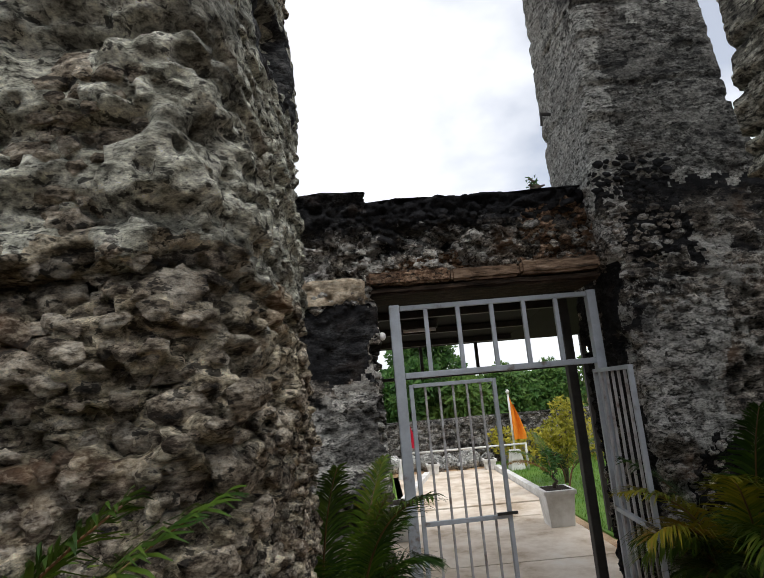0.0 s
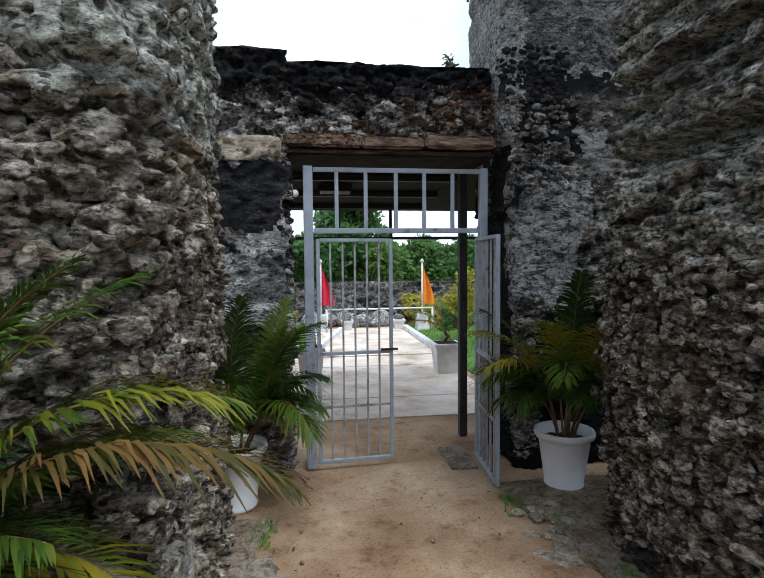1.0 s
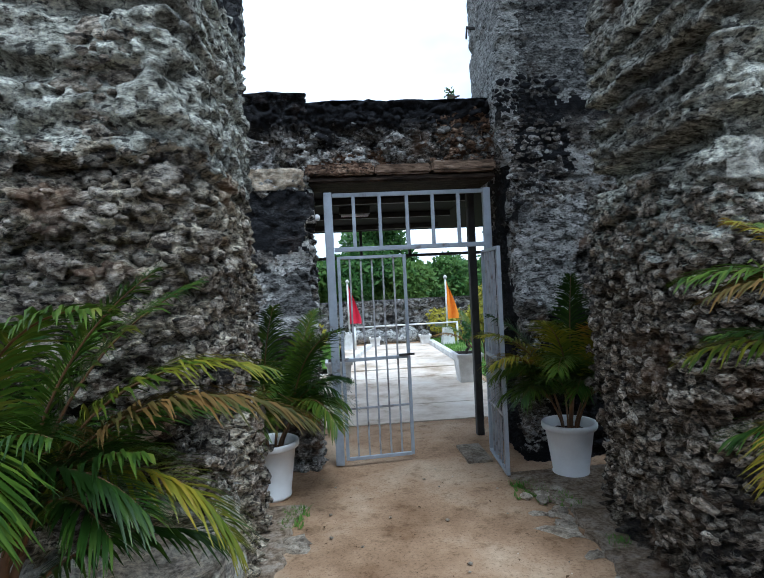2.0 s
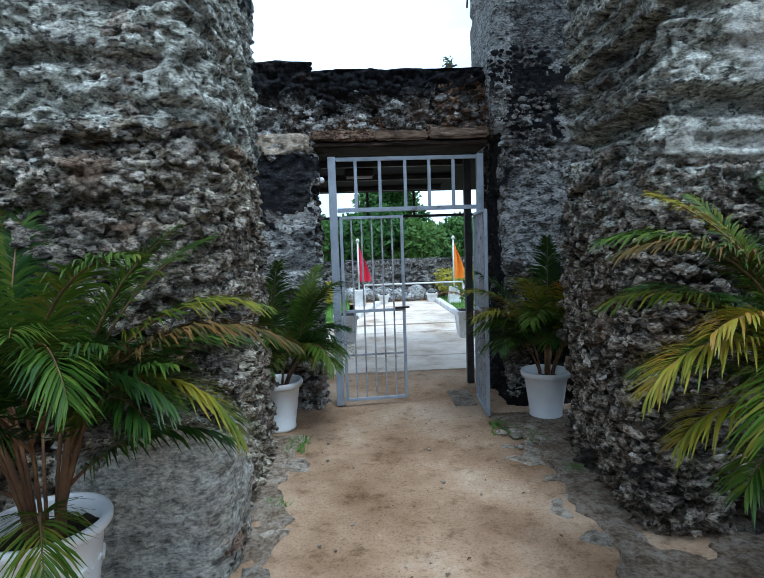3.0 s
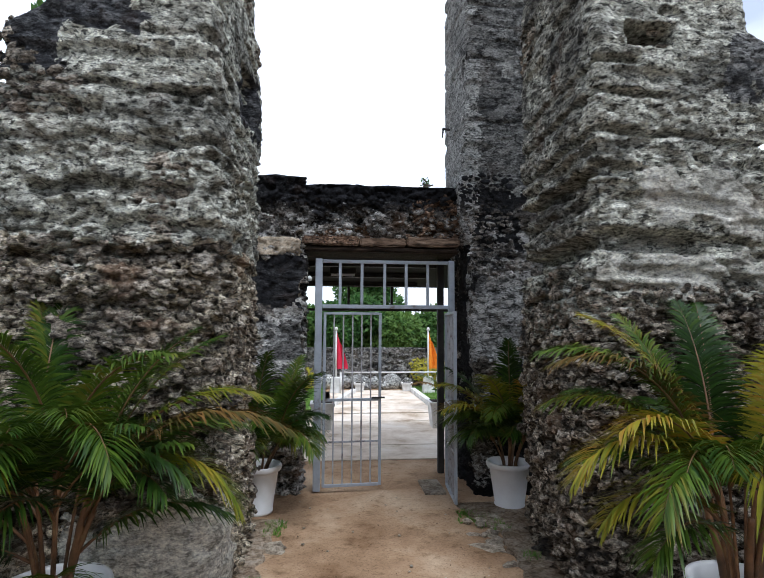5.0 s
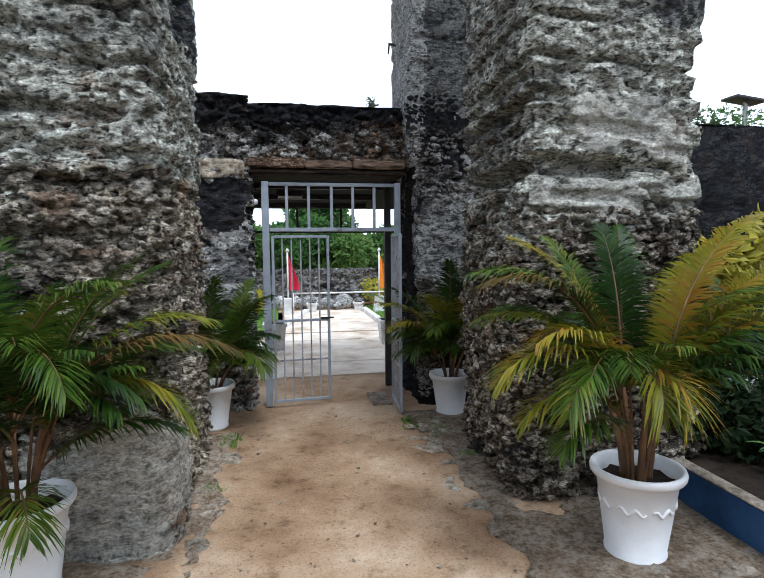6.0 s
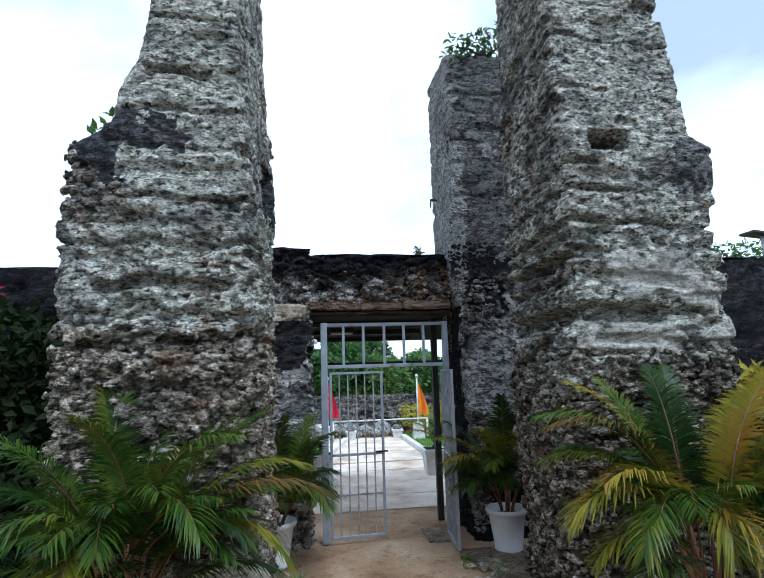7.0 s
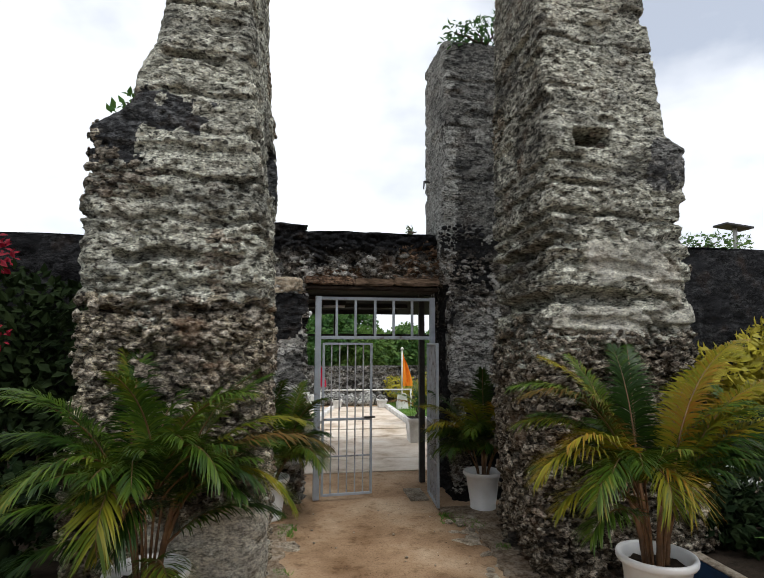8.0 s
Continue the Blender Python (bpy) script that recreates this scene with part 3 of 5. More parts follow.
# The stain from 0.62 to 1.30 paints the recess shade under the rubble.
me, lp, ln = masonry("masonry", L_PROFILE, 0.013, rubble_relief(
    2.05, 0.046,
    [(2.74, 0.08, 0.03, -2.5, -1.2), (3.06, 0.08, 0.026, -2.5, -1.2), (2.10, 0.10, 0.035, -2.5, -1.2), (3.72, 0.05, 0.02, -2.2, -1.3), (4.45, 0.05, 0.02, -2.1, -1.2), (2.47, 0.13, 0.055, -2.2, -1.4), (3.27, 0.06, 0.05, -2.5, -1.3), (4.02, 0.06, 0.035, -1.95, -1.6), (1.02, 0.14, 0.10, -2.2, -1.1), (2.88, 0.035, 0.05, -2.3, -1.55), (2.62, 0.04, 0.045, -1.9, -1.1), (2.27, 0.045, 0.06, -2.4, -1.5), (1.80, 0.06, 0.05, -2.3, -1.3), (3.42, 0.03, 0.035, -2.0, -1.25)],
    [(-1.36, -2.62, 2.98, 0.06, 0.3, 0.04, 0.10), (-1.2, -1.55, 3.45, 0.25, 0.28, 0.24, 0.16)], [L_FOOT]), STONE,
    # The third ledge-stone box paints shade into the recess on the side face.
    [(STONE_TAN, [(-3, 0, -3.2, -0.5, -1, 2.10)]), (STONE_LEDGE_AND_SHADE, [(-2.7, -2.05, -3, 0, 3.02, 3.62), (-2.7, -1.55, -3, 0, 3.36, 3.56), (-1.32, -1.0, -1.9, -1.2, 3.2, 3.7)]), (STONE_MORTAR_SHADE, [(-3, -1.0, -3.2, -2.3, 0.62, 1.30)]), (PLASTER_GREY, [L_FOOT])])
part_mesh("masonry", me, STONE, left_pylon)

right_pylon = thing("stone_pylon", "tall weathered coral stone pylon with a square socket hole", "pylon", group="pylons beside the gate")
R_PROFILE = [
    (-0.05, [(0.90, -2.66), (2.46, -2.62), (2.46, -1.10), (1.06, -1.10)], 0.30),
    (1.20, [(0.88, -2.64), (2.42, -2.60), (2.42, -1.12), (1.03, -1.12)], 0.30),
    (2.00, [(0.96, -2.62), (2.38, -2.60), (2.38, -1.20), (1.03, -1.20)], 0.24),
    (2.90, [(1.01, -2.60), (2.31, -2.58), (2.31, -1.36), (1.01, -1.36)], 0.12),
    (3.50, [(1.05, -2.64), (2.28, -2.62), (2.28, -1.44), (1.00, -1.44)], 0.09),
    (3.62, [(1.02, -2.62), (2.14, -2.58), (2.14, -1.44), (1.00, -1.44)], 0.09),
    (4.30, [(1.00, -2.58), (2.09, -2.54), (2.09, -1.44), (1.00, -1.44)], 0.09),
    (6.30, [(1.00, -2.40), (1.98, -2.40), (1.98, -1.44), (1.06, -1.44)], 0.14),
]
# Below 1.75 the dark mortar colour also holds the unlit foot's shade.
me, rp, rn = masonry("masonry", R_PROFILE, 0.013, rubble_relief(
    1.85, 0.046,
    [(2.88, 0.08, 0.028, 0.8, 2.4), (3.12, 0.07, 0.026, 0.8, 1.5), (3.95, 0.04, 0.018, 0.8, 1.4), (1.88, 0.05, 0.025, 0.8, 1.5), (4.4, 0.04, 0.02, 0.8, 2.2), (2.18, 0.20, 0.085, 0.8, 1.72), (2.34, 0.05, 0.04, 2.0, 2.4), (3.32, 0.08, 0.03, 0.8, 1.3), (2.62, 0.14, 0.06, 0.8, 1.25), (2.44, 0.05, 0.065, 0.8, 1.9), (2.76, 0.04, 0.05, 0.8, 1.5), (1.98, 0.05, 0.05, 1.2, 2.3), (3.24, 0.035, 0.04, 1.2, 2.0)],
    [(1.43, -2.6, 3.55, 0.18, 0.3, 0.085, 0.55)], [R_BAND, R_HIGH]), STONE,
    # The first patch paints shade onto the face towards the passage.
    [(STONE_SHADED, [(0, 1.10, -2.5, -0.5, 1.8, 7)]), (STONE_GREY_DARK, [(1.98, 2.5, -3, 0, 3.26, 3.62)]), (STONE_MORTAR_SHADE, [(0, 2.7, -3.2, -0.5, -1, 1.75)]), (PLASTER_GREY, [R_BAND, R_HIGH])])
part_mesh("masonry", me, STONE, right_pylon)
# ---- the rear pylon beside the gate ----
rear_pylon = thing("stone_pylon", "slender grey stone pylon rising behind the gate wall", "pylon", group="pylons beside the gate")
B_PROFILE = [
    (-0.05, [(0.87, -0.30), (1.95, -0.30), (1.95, 0.70), (0.87, 0.70)], 0.05),
    (2.50, [(0.87, -0.30), (2.00, -0.30), (2.00, 0.70), (0.87, 0.70)], 0.05),
    (2.62, [(0.80, -0.30), (2.00, -0.30), (2.00, 0.70), (0.85, 0.70)], 0.07),
    (3.20, [(0.75, -0.30), (2.05, -0.30), (2.05, 0.70), (0.80, 0.70)], 0.09),
    (3.55, [(0.78, -0.30), (1.90, -0.30), (1.90, 0.70), (0.80, 0.70)], 0.09),
    (4.40, [(0.85, -0.28), (1.84, -0.28), (1.84, 0.70), (0.79, 0.70)], 0.09),
    (5.70, [(0.82, -0.26), (1.80, -0.26), (1.80, 0.68), (0.79, 0.68)], 0.09),
]
# Last two black boxes paint the shade of the gate jamb and niche.
me, bp, bn = masonry("masonry", B_PROFILE, 0.020, rubble_relief(2.2, 0.04, [(5.2, 0.03, 0.02, 0.7, 2), (4.6, 0.03, 0.02, 0.7, 2), (3.9, 0.03, 0.02, 0.7, 2)], (), [(0.80, 1.5, -1, 0.3, 1.30, 2.3)], 0.55), STONE_GREY, [(STONE_MOULD, [(0, 3, -1.5, 1.5, -1, 3.15)]), (STONE_GREY_DARK, [(0.90, 3, -1, -0.1, 3.1, 7)]), (LIME, [(0.86, 1.4, -1, 0.0, 1.35, 2.2), (0.75, 0.95, -1, 0.0, 2.72, 3.12)]), (STONE_BLACK_SHADE, [(0.98, 1.4, -1, 0.1, 2.55, 3.1), (0.5, 0.97, -0.14, 1.0, -1, 2.52), (1.0, 1.6, -1, 0.0, -0.3, 1.2)])])
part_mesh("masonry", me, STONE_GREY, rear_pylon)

# ---- gate wall ----
def wall_block(name, x0, x1, y0, y1, z0, z1, mat, label, cell=0.018, rough=0.04, radius=0.05, stains=(), plaster=()):
    box = [(x0, y0), (x1, y0), (x1, y1), (x0, y1)]
    me, p, nrm = masonry(name, [(z0, box, radius), (z1, box, radius)], cell, rubble_relief(4.0 if rough > 0.03 else 0.0, rough, (), (), plaster), mat, stains)
    ob = new(name, me)
    tagged(ob, label, "wall", kind="structure")
    return ob, p, nrm


wall_left, wp1, wn1 = wall_block("wall_gate_left", -2.7, -0.83, -0.08, 0.45, -0.05, 3.27, STONE_MOULD, "mouldy rubble stone wall left of the iron gate", 0.015, stains=[(STONE_BLACK_SHADE, [(-1.5, -0.86, -1, 0.35, 1.85, 2.42), (-1.6, -0.9, -1, 0.35, 2.98, 3.4)]), (LIME, [(-1.35, -0.84, -1, 0.35, 1.15, 1.80), (-1.4, -1.1, -1, 0.35, 2.66, 2.95)])], plaster=[(-1.45, -0.84, -1, 0.35, 1.10, 2.42)])
wall_over, wp2, wn2 = wall_block("wall_gate_top", -0.93, 0.90, -0.065, 0.42, 2.64, 3.20, STONE_MOULD, "mouldy rubble stone wall above the timber lintel", 0.015, stains=[(LINTEL, [(0.30, 0.85, -1, 0.35, 2.6, 2.98), (-0.9, 0.3, -1, 0.35, 2.6, 2.72)]), (LIME, [(-0.60, -0.40, -1, 0.35, 2.78, 2.93), (-0.15, 0.12, -1, 0.35, 2.82, 2.97)])])
wall_far_left, wp3, wn3 = wall_block("wall_west", -14.0, -2.65, 0.0, 0.5, -0.05, 3.06, STONE_BLACK_SHADE, "blackened boundary stone wall behind flowering shrubs", 0.07, 0.03)
wall_far_right, wp4, wn4 = wall_block("wall_east", 1.90, 14.0, 0.02, 0.5, -0.05, 3.16, STONE_BLACK_SHADE, "blackened boundary stone wall behind yellow shrubs", 0.07, 0.03)

# Unseen walls, added beside and behind the court to cut low sky light.
for nm, x0, x1, y0, y1 in (("wall_side_west", -14.6, -14.0, -15.0, 0.5), ("wall_side_east", 14.0, 14.6, -15.0, 0.5), ("wall_south", -14.0, 14.0, -15.0, -14.4)):
    wall_block(nm, x0, x1, y0, y1, -0.05, 3.1, STONE_BLACK_SHADE, "unseen plain stone wall added to block low sky light", 0.2, 0.03)

lintel = thing("timber_lintel", "weathered brown timber lintel above the iron gate", "lintel")
for x0, x1, y0, y1, z0, z1 in ((-0.88, -0.28, -0.105, 0.10, 2.545, 2.645), (-0.275, 0.22, -0.095, 0.10, 2.54, 2.635), (0.225, 0.80, -0.11, 0.10, 2.548, 2.65),
                               (-0.86, 0.80, 0.11, 0.40, 2.54, 2.645), (-0.87, 0.80, -0.085, 0.40, 2.478, 2.53)):
    bm = box_bm(x0, x1, y0, y1, z0, z1)
    bmesh.ops.bevel(bm, geom=[e for e in bm.edges], offset=0.018, segments=2, affect="EDGES")
    bmesh.ops.subdivide_edges(bm, edges=[e for e in bm.edges if abs(e.verts[0].co.x - e.verts[1].co.x) > 0.3], cuts=30)
    for v in bm.verts:
        w = noise.noise(v.co * 4.0) * 0.014 + noise.noise(v.co * 17.0) * 0.010
        v.co += Vector((0, w, 0.8 * w))
    # The lowest beam carries the gap's shade in its colour.
    part("beam", bm, GAP_SHADE_TIMBER if z0 < 2.5 else LINTEL if x0 < -0.7 else TIMBER, lintel, smooth=False)

me, _, _ = masonry("plaster_patch", [(2.43, [(-1.42, -0.115), (-0.86, -0.115), (-0.86, 0.2), (-1.42, 0.2)], 0.03), (2.60, [(-1.42, -0.11), (-0.90, -0.11), (-0.90, 0.2), (-1.42, 0.2)], 0.03)], 0.018,
    rubble_relief(0.0, 0.02), PLASTER)
part_mesh("plaster_patch", me, PLASTER, wall_left, "pale smooth plaster patch")

# ---- ground ----
def ground_sheet():
    xs = np.r_[-900, -300, -100, -40, -15, np.arange(-6, 6.01, 0.09), 15, 40, 100, 300, 900]
    ys = np.r_[-900, -300, -100, -40, -14, np.arange(-8, 1.01, 0.09), 3, 8, 20, 40, 100, 300, 900]
    gx, gy = np.meshgrid(xs, ys)
    p = np.stack([gx.ravel(), gy.ravel(), np.zeros(gx.size)], 1)
    near = (np.abs(p[:, 0]) < 6) & (p[:, 1] > -8) & (p[:, 1] < 0.4)
    side = step(0.5, 1.0, np.abs(p[:, 0] - 0.1))
    p[:, 2] = near * ((0.012 + 0.035 * side) * (vnoise(p * 2.2) - 0.5) + 0.012 * side * (vnoise(p * 8) - 0.5)) - 0.006
    n, m = len(xs), len(ys)
    faces = [(r * n + c, r * n + c + 1, (r + 1) * n + c + 1, (r + 1) * n + c) for r in range(m - 1) for c in range(n - 1)]
    ob = new("ground", mesh_of("ground", p, faces))
    ob.data.materials.append(EARTH)
    return tagged(ob, "brown trodden earth over worn concrete", "ground", kind="structure")


ground = ground_sheet()


def slab(name, label, category, x0, x1, y0, y1, z1, mat, kind="structure", bevel=0.01, z0=-0.05):
    me = bpy.data.meshes.new(name)
    bm = box_bm(x0, x1, y0, y1, z0, z1, bevel)
    bm.to_mesh(me)
    bm.free()
    me.materials.append(mat)
    return tagged(new(name, me), label, category, kind=kind)


def apron(label, x_in, x_out, y0, y1, seed, z=0.018):
    """A worn concrete strip along a wall foot, with a broken inner edge and a crumbling face."""
    rs = np.random.RandomState(seed)
    n, m = int((y1 - y0) / 0.03), 14
    sign = 1 if x_out > x_in else -1
    ys = np.linspace(y0, y1, n)
    q = np.stack([ys * 0, ys, ys * 0 + seed], 1)
    edge = x_in + 0.34 * (vnoise(q * 1.3) - 0.5) + 0.16 * (vnoise(q * 4.1) - 0.5) + 0.06 * (vnoise(q * 13) - 0.5) + 0.02 * rs.rand(n)
    verts = []
    for k in range(n):
        for j in range(m):
            f = max(0.0, (j - 1) / (m - 2))
            x = edge[k] + (x_out - edge[k]) * f
            verts.append((x - (0.012 * sign if j == 0 else 0), ys[k], -0.04 if j == 0 else z))
    p = np.array(verts)
    top = p[:, 2] > 0
    p[:, 2] += top * (0.016 * (vnoise(p * 5 + 3) - 0.5) + 0.008 * (vnoise(p * 19) - 0.5) - 0.03 * step(0.68, 0.74, vnoise(p * 2.6 + 8)))
    faces = [(k * m + j, k * m + j + 1, (k + 1) * m + j + 1, (k + 1) * m + j)[:: sign] for k in range(n - 1) for j in range(m - 1)]
    ob = new("pavement_strip", mesh_of("pavement_strip", p, faces))
    ob.data.materials.append(APRON)
    return tagged(ob, label, "pavement", kind="structure")


apron("worn broken concrete strip along the pylon foot", 0.74, 2.02, -3.9, -0.55, 3)
apron("worn broken concrete strip along the pylon foot", -1.02, -1.9, -3.4, -0.75, 8)

# ---- the iron gate ----
def bar(name, a, b, w, mat, parent, d=None):
    """A square tube from a to b."""
    a, b = Vector(a), Vector(b)
    d = d or w
    L = (b - a).length
    bm = box_bm(-w / 2, w / 2, -d / 2, d / 2, 0, L, min(w, d) * 0.15)
    bm.transform(Matrix.Translation(a) @ (b - a).to_track_quat("Z", "Y").to_matrix().to_4x4())
    return part(name, bm, mat, parent)


gate_frame = thing("iron_gate", "grey painted steel gateway with a barred transom", "gate")
bar("post", (-0.70, 0, 0), (-0.70, 0, 2.41), 0.075, STEEL, gate_frame)
bar("post", (0.725, 0, 0), (0.725, 0, 2.41), 0.065, STEEL, gate_frame)
bar("rail", (-0.66, 0, 2.385), (0.70, 0, 2.385), 0.035, STEEL, gate_frame)
bar("rail", (-0.66, 0, 1.905), (0.70, 0, 1.905), 0.04, STEEL, gate_frame)
for x in (-0.476, -0.244, 0.0, 0.232, 0.467):
    bar("bar", (x, 0, 1.925), (x, 0, 2.368), 0.03, STEEL, gate_frame)


def gate_leaf(label, hinge, angle, width, bars):
    leaf = thing("gate_leaf", label, "gate", (hinge[0], hinge[1], 0.0), "leaves of the iron gate")
    leaf.rotation_euler = (0, 0, radians(angle))
    for x in (0.014, width):
        bar("stile", (x, 0, 0.05), (x, 0, 1.84), 0.028, STEEL, leaf)
    for z, w in ((0.06, 0.028), (0.50, 0.018), (0.93, 0.028), (1.83, 0.026)):
        bar("rail", (0.028, 0, z), (width - 0.014, 0, z), w, STEEL if w > 0.02 else STEEL_THIN, leaf)
    for k in range(bars):
        x = 0.014 + (width - 0.014) * (k + 1) / (bars + 1)
        bar("bar", (x, 0.006, 0.07), (x, 0.006, 1.82), 0.015, STEEL_THIN, leaf)
    bar("latch", (width - 0.09, -0.02, 0.95), (width + 0.05, -0.02, 0.95), 0.018, DARK_STEEL, leaf)
    return leaf


left_leaf = gate_leaf("narrow barred steel gate leaf, standing almost closed", (-0.645, -0.05), 4.5, 0.60, 5)
right_leaf = gate_leaf("narrow barred steel gate leaf, swung wide open", (0.655, -0.045), -94.5, 0.64, 5)

# ---- beyond the gate: path, curbs, lawn ----
pavement = slab("pavement", "pale stained concrete bed under the garden path", "path", -1.9, 1.54, 1.25, 8.7, -0.006, CONCRETE)
for k, y0 in enumerate((1.26, 2.1, 3.3, 4.05)):
    y1 = (2.092, 3.290, 4.042, 4.88)[k]
    part("paving_slab", box_bm(-1.88, 1.53, y0, y1, -0.02, 0.006 + 0.004 * (k % 2), 0.006), CONCRETE, pavement)
for k in range(3):
    part("paving_slab", box_bm(-0.55, 1.53, 4.90 + 1.25 * k, 6.142 + 1.25 * k, -0.02, 0.03, 0.006), CONCRETE, pavement)
slab("curb", "whitewashed concrete path edging", "curb", 1.55, 1.67, 4.8, 8.4, 0.12, WHITEWASH)
curb_left = slab("curb", "whitewashed concrete path edging", "curb", -0.06, 0.06, 0, 2.8, 0.12, WHITEWASH)
curb_left.matrix_world = pose(-0.56, 5.5, 0, 0, 0, -13)
lawn_right = slab("lawn", "mown green lawn beside the path", "lawn", 1.67, 9.0, 2.6, 9.6, 0.02, GRASS)
lawn_left = slab("lawn", "mown green lawn beside the path", "lawn", -8.0, -0.66, 5.5, 9.6, 0.02, GRASS)


def grass_tufts(name, label, boxes, count, seed, height=0.06):
    rs = np.random.RandomState(seed)
    verts, faces = [], []
    for k in range(count):
        x0, x1, y0, y1, z = boxes[k % len(boxes)]
        x, y = rs.uniform(x0, x1), rs.uniform(y0, y1)
        a, h, w, lean = rs.rand() * 6.28, height * rs.uniform(0.5, 1.3), 0.006, rs.uniform(0.0, 0.06)
        dx, dy = math.cos(a) * w, math.sin(a) * w
        n = len(verts)
        verts += [(x - dx, y - dy, z), (x + dx, y + dy, z), (x - dy / w * lean, y + dx / w * lean, z + h)]
        faces.append((n, n + 1, n + 2))
    ob = new(name, mesh_of(name, verts, faces))
    ob.data.materials.append(GRASS)
    return tagged(ob, label, "grass", kind="stuff")


grass_tufts("grass", "short green lawn grass blades", [(1.67, 5.0, 2.6, 9.5, 0.02), (-3.0, -0.68, 5.5, 9.5, 0.02)], 26000, 3)
weed_rs = np.random.RandomState(9)
weed_boxes = []
for cx, cy, r in ((0.74, -0.95, 0.13), (0.86, -1.12, 0.10), (-1.04, -1.12, 0.10), (-1.02, -0.95, 0.07), (0.92, -1.75, 0.07), (-1.08, -2.0, 0.06), (0.66, -0.80, 0.08)):
    for k in range(30):
        qx, qy = cx + weed_rs.normal() * r * 0.5, cy + weed_rs.normal() * r * 0.6
        weed_boxes.append((qx - 0.012, qx + 0.012, qy - 0.012, qy + 0.012, -0.004))
grass_tufts("grass", "sparse weeds along the wall foot", weed_boxes, 1100, 4, 0.035)

# ---- plants ----
def frond(path, leaflets, length, rs, width=0.0098, droop=0.50, tip=0.5):
    """A feather leaf along a path: a rib and two rows of folded, arching leaflets."""
    path = [Vector(p) for p in path]
    n = len(path)
    verts, faces = tube(path, [0.009 * (1 - 0.8 * k / (n - 1)) for k in range(n)], 5)
    verts = [tuple(v) for v in verts]
    ribs = len(faces)
    for k in range(leaflets):
        u = 0.14 + 0.86 * k / (leaflets - 1)
        s = u * (n - 1)
        i = min(int(s), n - 2)
        p = path[i].lerp(path[i + 1], s - i)
        d = (path[i + 1] - path[i]).normalized()
        side = d.cross(Vector((0, 0, 1)))
        side = side.normalized() if side.length > 1e-3 else Vector((1, 0, 0))
        up = side.cross(d).normalized()
        env = math.sin(math.pi * min(1, 0.16 + 0.80 * u)) ** 0.6
        for sg in (-1, 1):
            L = length * env * rs.uniform(0.75, 1.15)
            lean = 0.50 + 0.55 * u + rs.uniform(-0.10, 0.10)
            q = (side * sg * math.cos(lean) + d * math.sin(lean) + up * rs.uniform(0.16, 0.50)).normalized()
            w = width * (0.7 + 0.5 * env)
            wid = (d * math.cos(lean) - side * sg * math.sin(lean)).normalized() * w
            base = len(verts)
            for f, ww in ((0.0, 0.35), (0.35, 1.0), (0.7, 0.8), (1.0, 0.06)):
                c = p + q * (L * f) - Vector((0, 0, droop * L * f * f * rs.uniform(0.8, 1.2)))
                verts.append(tuple(c - wid * ww * 0.5))
                verts.append(tuple(c + wid * ww * 0.5 + up * 0.002))
            for f in range(3):
                a = base + 2 * f
                faces.append((a, a + 1, a + 3, a + 2))
    return verts, faces, ribs


def arc(start, azimuth, rise, length, fall, n=12):
    """A frond's rib: leaves at the angle rise (degrees) and bends down by fall degrees towards its tip."""
    p, out = Vector(start), []
    for k in range(n):
        out.append(p.copy())
        e = radians(rise - fall * (k / (n - 1)) ** 1.3)
        p = p + Vector((math.cos(radians(azimuth)) * math.cos(e), math.sin(radians(azimuth)) * math.cos(e), math.sin(e))) * (length / (n - 1))
    return out


def palm(label, at, fronds, canes, seed, leaf=0.28, mats=(PALM, PALM, PALM_YELLOW), cane_height=0.5, extra=0):
    """An areca palm. fronds: rows of azimuth, rise, length, fall, material number and, for some, the share of the cane's height they leave at."""
    rs = np.random.RandomState(seed)
    t = thing("areca_palm", label, "palm", at, "potted palms")
    lines = []
    for k in range(canes):
        a = 6.28 * k / canes + rs.rand()
        r0, lean = 0.04 + 0.04 * rs.rand(), rs.uniform(0.04, 0.14)
        h = cane_height * rs.uniform(0.8, 1.25)
        thick = 0.020 if k % 4 == 0 else rs.uniform(0.008, 0.013)
        pts = [Vector((math.cos(a) * (r0 + lean * (f ** 1.5)), math.sin(a) * (r0 + lean * f ** 1.5), h * f)) for f in np.linspace(0, 1, 17)]
        v, f = tube(pts, [thick * (1 - 0.35 * q) + (0.002 if i % 4 == 3 else 0) for i, q in enumerate(np.linspace(0, 1, 17))], 8)
        part_mesh("cane", mesh_of("cane", v, f), STEM, t)
        lines.append(pts)
    if extra:
        span = fronds[0][2]
        fronds = list(fronds) + [(rs.uniform(0, 360), rs.uniform(45, 85), span * rs.uniform(0.40, 0.70), rs.uniform(50, 110), 0) for _ in range(extra)]
    for k, (az, rise, length, fall, mi, *low) in enumerate(fronds):
        a = radians(az)
        share = low[0] if low else 0.95
        line = max(lines, key=lambda q: q[-1].x * math.cos(a) + q[-1].y * math.sin(a) + rs.uniform(-0.08, 0.08))
        v, f, ribs = frond(arc(line[int(share * 16)], az, rise, length, fall, 16), max(24, int(length * 88)), leaf, rs)
        me = mesh_of("frond", v, f)
        me.materials.append(mats[mi])
        me.materials.append(STEM)
        me.polygons.foreach_set("material_index", [1] * ribs + [0] * (len(f) - ribs))
        part_mesh("frond", me, None, t)
    return t


